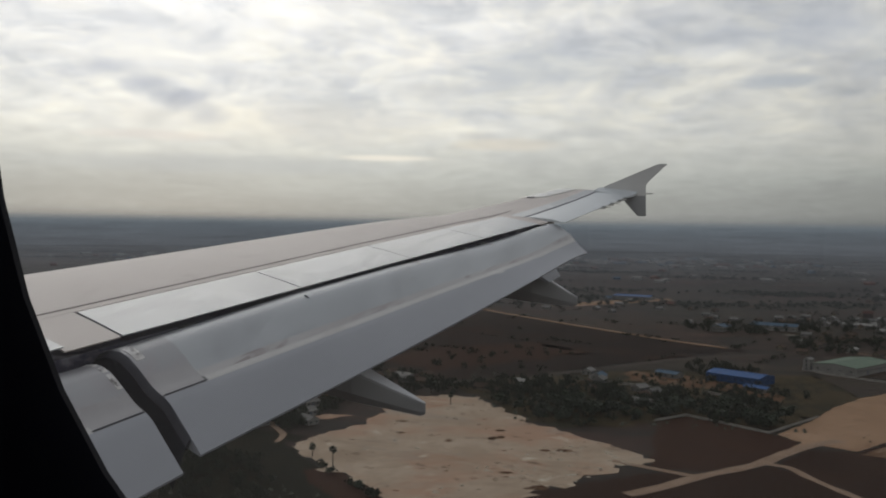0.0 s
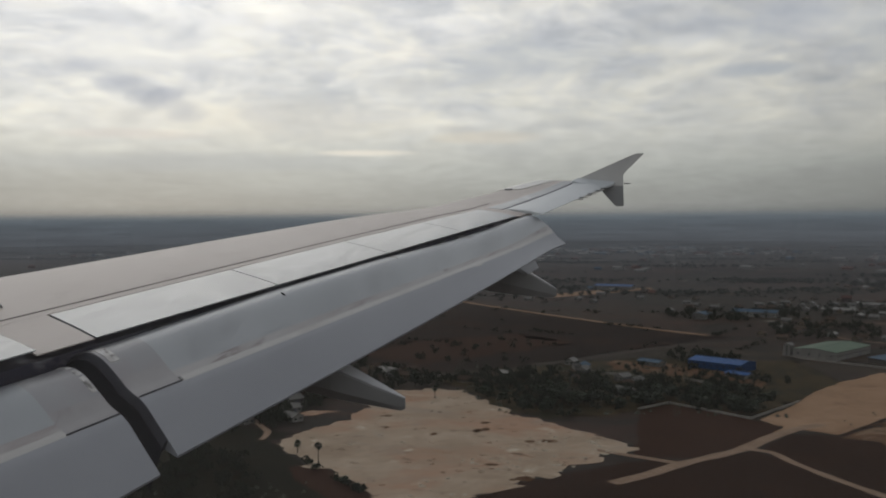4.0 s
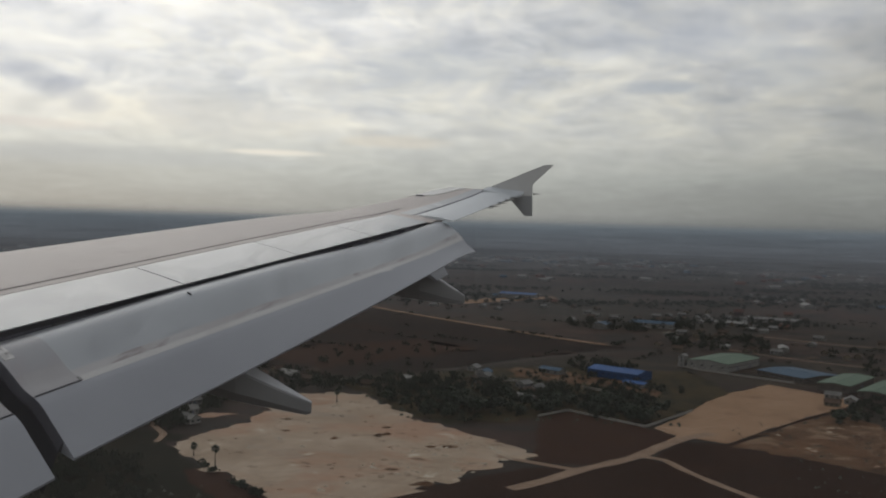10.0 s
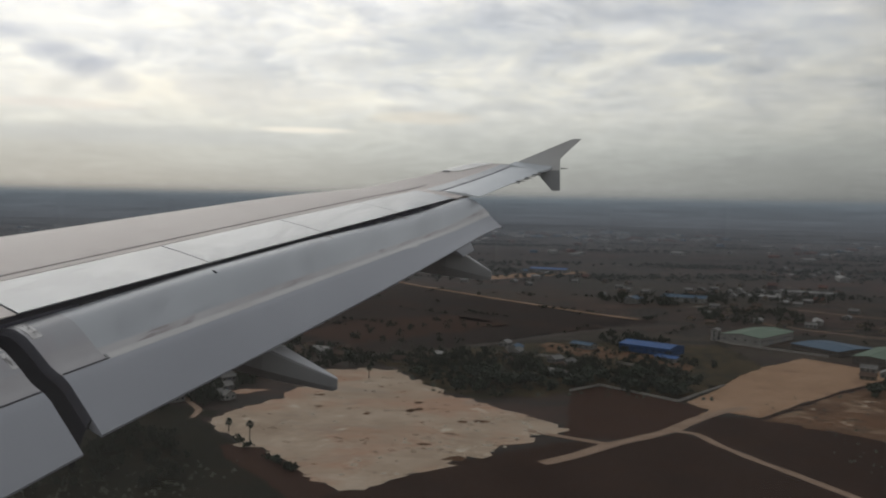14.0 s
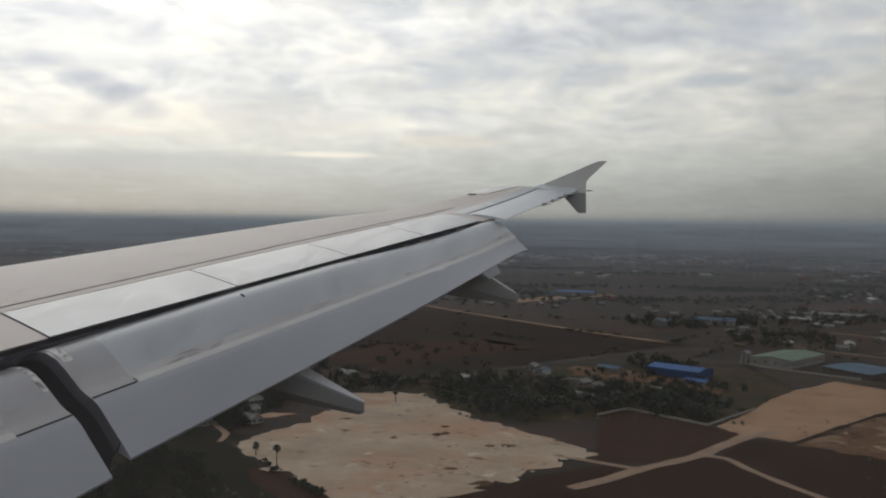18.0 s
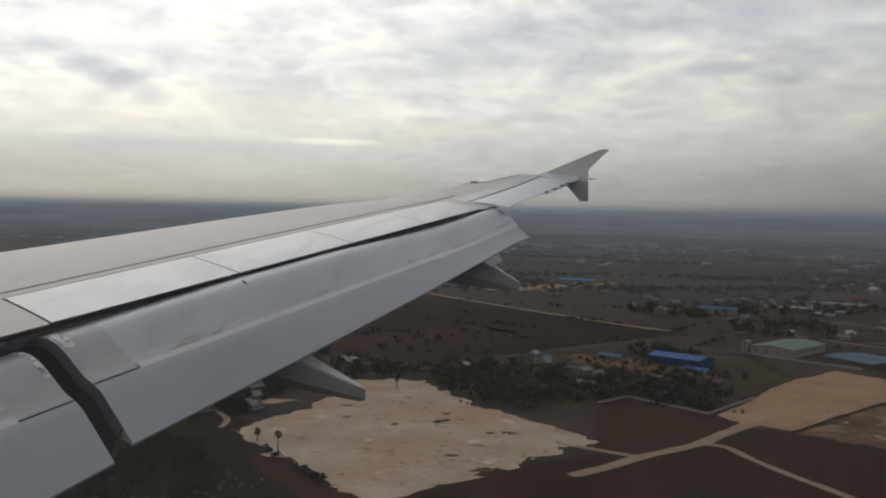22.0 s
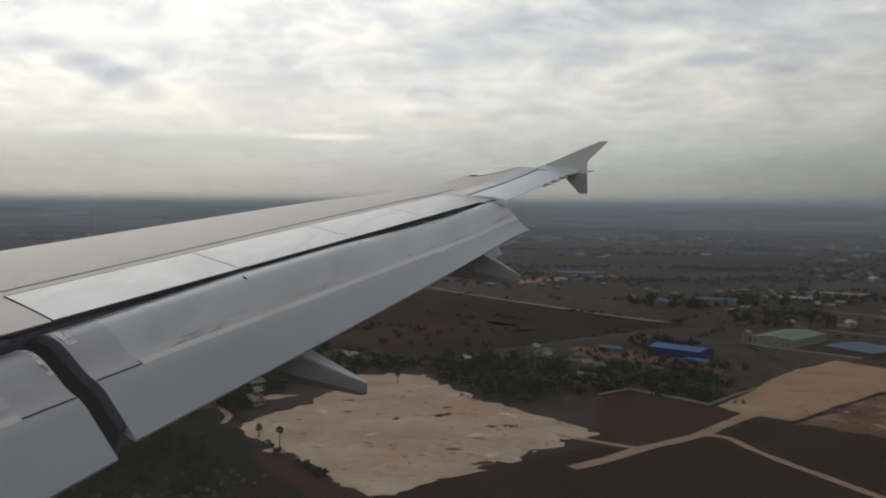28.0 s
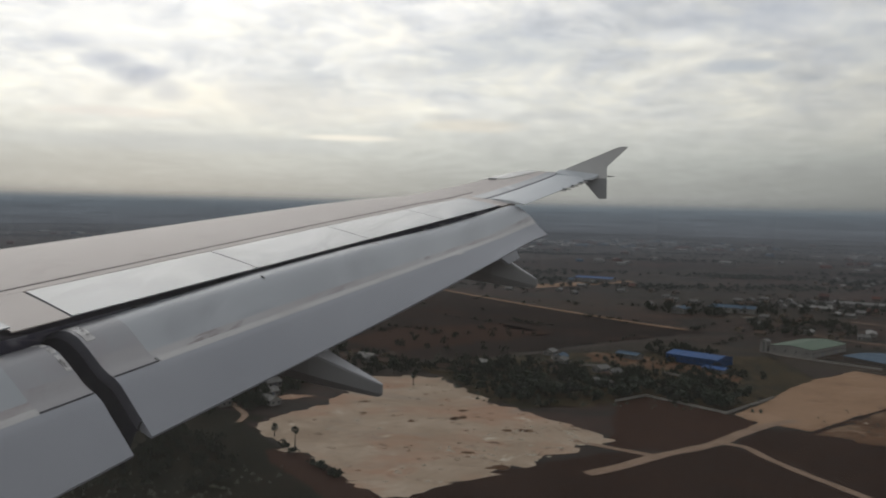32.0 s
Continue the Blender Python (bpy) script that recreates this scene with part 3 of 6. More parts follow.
patch_on_flap("placard", 6.285, 6.35, 0.05, 0.18, M["worn"], outer_flap, "worn white placard with dark holes")
patch_on_flap("edge_strip", 6.095, 6.13, 0.0, 0.24, M["worn"], inner_flap, "worn white strip along the flap edge")
patch_on_flap("drain_mark", 7.93, 7.945, 0.105, 0.135, M["seal"], outer_flap)
patch_on_flap("panel_gap", 6.27, 6.59, 0.376, 0.383, M["roll"], outer_flap)
patch_on_flap("band_bracket", 6.59, 6.606, 0.35, 0.38, M["steel"], outer_flap)
patch_on_flap("panel_gap", 5.80, 6.13, 0.376, 0.383, M["roll"], inner_flap)
for s in (9.68, 11.35):
    patch_on_flap("flap_joint", s, s + 0.012, 0.03, 0.12, M["skin"], outer_flap)

# aileron with its hinge line, static wicks
c0, c1 = Vector((13.16, 0.275, -0.135)), Vector((16.75, -0.60, 0.235))


def aileron():
    rings = []
    for i in range(9):
        t = i / 8
        s = lerp(13.44, 16.8, t)
        front = top(s, 0.272)
        back = lerp(c0, c1, t)
        up = [lerp(front, back, k / 5) + Vector((0, 0, 0.018 * math.sin(math.pi * k / 5))) for k in range(6)]
        rings.append(up + [p - Vector((0, 0, lerp(0.07, 0.008, k / 5))) for k, p in enumerate(up)][::-1])
    v, f = loft(rings)
    return mesh_ob("aileron", v, f, M["aileron"], plane, True, "silver aileron, slightly lowered")


ail = aileron()
slab("aileron_gap", 13.40, 16.85, 0.272, 0.30, M["cove"], 0.006, 0.003, 0.003, 12, chord=1)
slab("aileron_front", 13.40, 16.9, 0.305, 0.49, M["metal"], 0.01, 0.004, 0.004, 12, "bright silver strip ahead of the aileron", chord=2)
for t, n in ((0.55, 0.12), (0.70, 0.12), (0.84, 0.13), (0.95, 0.13)):
    o = lerp(c0, c1, t)
    bm = bmesh.new()
    bmesh.ops.create_cone(bm, cap_ends=True, segments=6, radius1=0.012, radius2=0.003, depth=n, matrix=Matrix.Translation(o + AFT * n * 0.5) @ AFT.to_track_quat("Z", "Y").to_matrix().to_4x4())
    part("static_wick", bm, M["seal"], plane)
    bm = box_bm(o.x - 0.05, o.x + 0.05, o.y - 0.05, o.y + 0.03, o.z - 0.03, o.z - 0.004)
    part("wick_base", bm, M["fence"], plane)


# bright end plate between the aileron and the fence
def tip_cap():
    up = [Vector(p) for p in ((16.70, -0.10, 0.345), (16.99, -0.20, 0.40), (17.01, -0.80, 0.335), (16.90, -0.74, 0.285), (16.76, -0.61, 0.243))]
    v, f = loft([up, [p - Vector((0, 0, 0.03)) for p in up]])
    mesh_ob("tip_cap", v, f, M["aileron"], plane, False, "bright silver end plate of the wing")


tip_cap()


# wing-tip fence: an upper and a lower vane
def vane(name, pts, lean, mat, label=""):
    inner = [Vector((17.0 + lean * (z - 0.3), y, z)) for y, z in pts]
    outer_ = [p + Vector((0.035, 0, 0)) for p in inner]
    v, f = loft([inner, outer_])
    return mesh_ob(name, v, f, mat, plane, False, label)


vane("fence_upper", [(-0.22, 0.36), (-0.27, 0.415), (-1.10, 0.775), (-1.14, 0.786), (-1.262, 0.786), (-1.25, 0.768), (-0.955, 0.48), (-0.93, 0.44), (-0.93, 0.27), (-0.55, 0.27)], 0.1, M["fence"], "grey upper vane of the wing-tip fence")
vane("fence_lower", [(-0.50, 0.268), (-0.93, 0.268), (-0.937, -0.063), (-0.81, -0.066), (-0.58, 0.19)], 0.05, M["fence_low"], "darker grey lower vane of the wing-tip fence")
bm = bmesh.new()
bmesh.ops.create_cone(bm, cap_ends=True, segments=6, radius1=0.01, radius2=0.003, depth=0.12, matrix=Matrix.Translation((17.02, -1.0, 0.30)) @ pose(0, 0, 0, 90, 0, 0))
part("static_wick", bm, M["seal"], plane)


# flap track fairings, canoe-shaped, their tails tilted down with the flap
def fairing(x, y0, z0, w, rise, keel, label):
    rings = []
    for dy in (0.0, 0.03, 0.08, 0.16, 0.26, 0.38, 0.5, 0.7, 1.0, 1.4, 1.9, 2.3):
        hi = z0 + rise * min(dy, 0.62) + 0.12 * max(min(dy, 1.0) - 0.62, 0)
        lo = z0 - 0.093 * min(0.8 + dy * 6, 1) + keel[0] * min(dy, 1.3) + keel[1] * min(dy, 1.0) ** 2
        half = 0.5 * w * min(1.0, 0.10 + 0.90 * (dy / 0.50) ** 0.85)
        ring = []
        for dx, dz in ((-0.92, 1.0), (0.92, 1.0), (1.0, 0.93), (1.0, 0.3), (0.62, 0.0), (-0.62, 0.0), (-1.0, 0.3), (-1.0, 0.93)):
            ring.append(Vector((x + dx * half, y0 + dy, lerp(lo, hi, dz))))
        rings.append(ring)
    v, f = loft(rings)
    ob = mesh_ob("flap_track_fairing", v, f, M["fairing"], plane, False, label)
    # thin cap carries the painted light of the top face
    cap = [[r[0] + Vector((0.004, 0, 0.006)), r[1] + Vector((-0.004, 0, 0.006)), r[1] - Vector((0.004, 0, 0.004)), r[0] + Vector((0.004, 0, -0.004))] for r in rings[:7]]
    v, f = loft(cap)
    mesh_ob("top_panel", v, f, M["fairing_lit_top"], ob, False, "flat top, paler to imitate light from above")
    return ob


fairing(8.16, 1.115, -1.38, 0.31, 0.48, (0.21, 0.0), "grey canoe-shaped fairing under the flap")
fairing(12.0, 0.09, -0.953, 0.27, 0.62, (0.05, 0.07), "grey canoe-shaped fairing under the flap")
# tail plate behind the flap edge above the outer fairing
bm = bmesh.new()
vs = [bm.verts.new(p) for p in ((11.30, 0.46, -0.672), (11.515, 0.381, -0.751), (11.876, 0.279, -0.707), (11.80, 0.33, -0.60))]
bm.faces.new(vs)
r = bmesh.ops.extrude_face_region(bm, geom=bm.faces[:])
bmesh.ops.translate(bm, verts=[g for g in r["geom"] if isinstance(g, bmesh.types.BMVert)], vec=(0, 0.03, -0.02))
bmesh.ops.recalc_face_normals(bm, faces=bm.faces)
part("tail_plate", bm, M["flap_grey"], plane)

# ring fitting on the skin
for dx in (0.0, 0.085):
    o = top(6.46 + dx, 0.92)
    ring = []
    for i in range(12):
        u = math.pi * i / 11
        ring.append([o + Vector((0.035 * math.cos(u) + 0.008 * math.cos(w), 0.01 * math.sin(w), 0.03 * math.sin(u) + 0.002)) for w in (0, 2.1, 4.2)])
    v, f = loft(ring)
    mesh_ob("hook_fitting", v, f, M["steel"], plane, True, "small dark steel ring on the wing skin")

# leading-edge slat at the outer wing
slat = []
for i in range(13):
    s = lerp(15.8, 16.95, i / 12)
    run = reach(s)
    up = [top(s, run * k) + Vector((0, 0, 0.012)) for k in (0.66, 0.74, 0.82, 0.9, 0.97)]
    slat.append(up + [p - Vector((0, 0, 0.03)) for p in up[::-1]])
v, f = loft(slat)
mesh_ob("outer_slat", v, f, M["slat"], plane, True, "pale leading-edge slat of the outer wing")
o = slat[0][2]
part("slat_end", box_bm(o.x - 0.10, o.x, o.y - 0.07, o.y + 0.05, o.z - 0.035, o.z + 0.002, 0.006), M["steel"], plane)


# fuselage and cabin wall with the window
def superellipse(cy, cz, hy, hz, n, count=48):
    out = []
    for i in range(count):
        u = 2 * math.pi * i / count
        c, s_ = math.cos(u), math.sin(u)
        out.append((cy + hy * math.copysign(abs(c) ** (2 / n), c), cz + hz * math.copysign(abs(s_) ** (2 / n), s_)))
    return out


def fuselage():
    verts, faces = [], []
    ny, na = 30, 48
    for i in range(ny + 1):
        y = lerp(-6, 9, i / ny)
        for j in range(na):
            u = 2 * math.pi * j / na
            verts.append((1.975 * math.cos(u), y, -0.35 + 1.975 * math.sin(u)))
    for i in range(ny):
        y = lerp(-6, 9, (i + 0.5) / ny)
        for j in range(na):
            u = 2 * math.pi * (j + 0.5) / na
            if abs(y) < 0.8 and math.cos(u) > 0.9 and abs(math.sin(u) * 1.975 - 0.35) < 0.5:
                continue
            if math.cos(u) < -0.9 and abs(math.sin(u) * 1.975 - 0.4) < 0.45 and i % 2 == 0:
                continue  # unseen windows on the other side of the cabin, oversized to brighten it
            k = (j + 1) % na
            faces.append((i * na + j, i * na + k, (i + 1) * na + k, (i + 1) * na + j))
    for i in (0, ny):
        faces.append(tuple(i * na + j for j in range(na)))
    mesh_ob("fuselage_shell", verts, faces, M["white_paint"], plane, True)
    # inner wall with the opening, bevelled towards the pane
    loops = []
    count = 48
    rect = []
    for i in range(count):
        u = 2 * math.pi * i / count
        c, s_ = math.cos(u), math.sin(u)
        k = 1 / max(abs(c), abs(s_))
        rect.append((1.15 * c * k, 0.72 * s_ * k))
    loops.append([(1.885, y, z) for y, z in rect])
    for x, g in ((1.885, 0.052), (1.893, 0.040), (1.912, 0.030), (1.930, 0.0275)):
        loops.append([(x, y, z) for y, z in superellipse(-0.03, 0.06, 0.187 + g, 0.2056 + g, 2.3, count)])
    loops.append([(1.951, y, z) for y, z in superellipse(-0.03, 0.06, 0.187 + 0.034, 0.2056 + 0.034, 2.3, count)])
    loops.append([(1.972, y, z) for y, z in superellipse(-0.03, 0.06, 0.187 + 0.09, 0.2056 + 0.09, 2.3, count)])
    loops.append([(1.972, y, z) for y, z in rect])
    v, f = loft(loops, True, False)
    mesh_ob("cabin_panel", v, f, M["trim"], plane, False, "grey moulded cabin wall panel round the window")
    ring = []
    for x, g in ((1.945, 0.032), (1.932, 0.028), (1.930, 0.016), (1.938, 0.004), (1.946, 0.0), (1.950, 0.001), (1.951, 0.032)):
        ring.append([(x, y, z) for y, z in superellipse(-0.03, 0.06, 0.187 + g, 0.2056 + g, 2.3, count)])
    v, f = loft(ring, True, False)
    seal = mesh_ob("window_seal", v, f, M["seal"], plane, True, "black rubber window seal")
    pane = bpy.data.materials.new("window_pane")
    pane.use_nodes = True
    add, link = nodes_of(pane.node_tree)
    mix = add("ShaderNodeMixShader", Fac=0.02)
    link(add("ShaderNodeBsdfTransparent").outputs[0], mix.inputs[1])
    link(add("ShaderNodeBsdfGlossy", Roughness=0.02).outputs[0], mix.inputs[2])
    # milky scatter added to the pane so dark tones look lifted and hazy
    milky = add("ShaderNodeBsdfTranslucent")
    milky.inputs[0].default_value = (1.0, 0.965, 0.94, 1)
    tex = add("ShaderNodeTexNoise", Scale=14.0, Detail=5.0, Roughness=0.6)
    link(add("ShaderNodeTexCoord").outputs["Object"], tex.inputs["Vector"])
    veil = add("ShaderNodeMixShader")
    link(ramp_node(add, link, tex.outputs[0], [(0.3, (0.016,)), (0.7, (0.030,))]), veil.inputs[0])
    link(mix.outputs[0], veil.inputs[1])
    link(milky.outputs[0], veil.inputs[2])
    link(veil.outputs[0], add("ShaderNodeOutputMaterial").inputs[0])
    ob = mesh_ob("window_pane", [(1.960, y, z) for y, z in superellipse(-0.03, 0.06, 0.225, 0.245, 2.3, count)], [tuple(range(count))], pane, plane)
    ob.visible_shadow = False


fuselage()


# ---- the land ----
def ground_material():
    m = bpy.data.materials.new("dry_fields")
    m.use_nodes = True
    add, link = nodes_of(m.node_tree)
    coord = add("ShaderNodeNewGeometry").outputs["Position"]
    turn = add("ShaderNodeMapping")
    turn.inputs["Rotation"].default_value = (0, 0, radians(33))
    turn.inputs["Scale"].default_value = (1.0, 0.55, 1.0)
    link(coord, turn.inputs[0])
    warp = add("ShaderNodeTexNoise", Scale=0.006, Detail=4.0)
    link(turn.outputs[0], warp.inputs["Vector"])
    bent = add("ShaderNodeVectorMath")
    bent.operation = "MULTIPLY_ADD"
    link(warp.outputs["Color"], bent.inputs[0])
    bent.inputs[1].default_value = (70, 70, 0)
    link(turn.outputs[0], bent.inputs[2])
    cells = add("ShaderNodeTexVoronoi", Scale=0.0075)
    link(bent.outputs[0], cells.inputs["Vector"])
    rnd = add("ShaderNodeSeparateColor")
    link(cells.outputs["Color"], rnd.inputs[0])
    field = ramp_node(add, link, rnd.outputs[0], [(0.0, (0.0285, 0.0158, 0.0121)), (0.35, (0.0368, 0.0206, 0.0158)), (0.6, (0.0327, 0.0202, 0.0150)),
                                                  (0.8, (0.0438, 0.0253, 0.0189)), (1.0, (0.0359, 0.0256, 0.0174))])
    big = add("ShaderNodeTexNoise", Scale=0.0022, Detail=6.0, Roughness=0.6)
    link(coord, big.inputs["Vector"])
    scrub = ramp_node(add, link, big.outputs[0], [(0.50, (0.0,)), (0.60, (0.85,))])
    colour = mix_node(add, link, scrub, field, (0.0249, 0.0206, 0.0140))
    red = ramp_node(add, link, big.outputs[0], [(0.34, (0.8,)), (0.43, (0.0,))])
    colour = mix_node(add, link, red, colour, (0.0527, 0.0269, 0.0191))
    mid = add("ShaderNodeTexNoise", Scale=0.035, Detail=8.0, Roughness=0.65)
    link(coord, mid.inputs["Vector"])
    colour = mix_node(add, link, 1.0, colour, ramp_node(add, link, mid.outputs[0], [(0.3, (0.72,)), (0.7, (1.3,))]), "MULTIPLY")
    pale = add("ShaderNodeTexNoise", Scale=0.011, Detail=9.0, Roughness=0.7, Distortion=0.6)
    link(turn.outputs[0], pale.inputs["Vector"])
    colour = mix_node(add, link, ramp_node(add, link, pale.outputs[0], [(0.60, (0.0,)), (0.70, (0.6,))]), colour, (0.125, 0.075, 0.052))
    bush = add("ShaderNodeTexNoise", Scale=0.022, Detail=9.0, Roughness=0.68, Distortion=0.5)
    link(turn.outputs[0], bush.inputs["Vector"])
    colour = mix_node(add, link, ramp_node(add, link, bush.outputs[0], [(0.46, (0.0,)), (0.58, (0.85,))]), colour, (0.0133, 0.0126, 0.0100))
    fine = add("ShaderNodeTexNoise", Scale=0.6, Detail=4.0, Roughness=0.6)
    link(coord, fine.inputs["Vector"])
    colour = mix_node(add, link, 1.0, colour, ramp_node(add, link, fine.outputs[0], [(0.3, (0.85,)), (0.7, (1.15,))]), "MULTIPLY")
    shader = add("ShaderNodeBsdfPrincipled", Roughness=0.95)
    shader.inputs["Specular IOR Level"].default_value = 0.1
    link(colour, shader.inputs["Base Color"])
    b = add("ShaderNodeBump", Strength=0.5, Distance=1.0)
    link(mid.outputs[0], b.inputs["Height"])
    link(b.outputs[0], shader.inputs["Normal"])
    link(shader.outputs[0], add("ShaderNodeOutputMaterial").inputs[0])
    return m


def earth(name, colours, spot, scale=0.06, more=(), stretch=(1, 1, 1)):
    return material(name, colours, 0.95, 0.0, scale, 8, stretch, 0.3, 0.12, spot, space="World", spec=0.03, more=more)


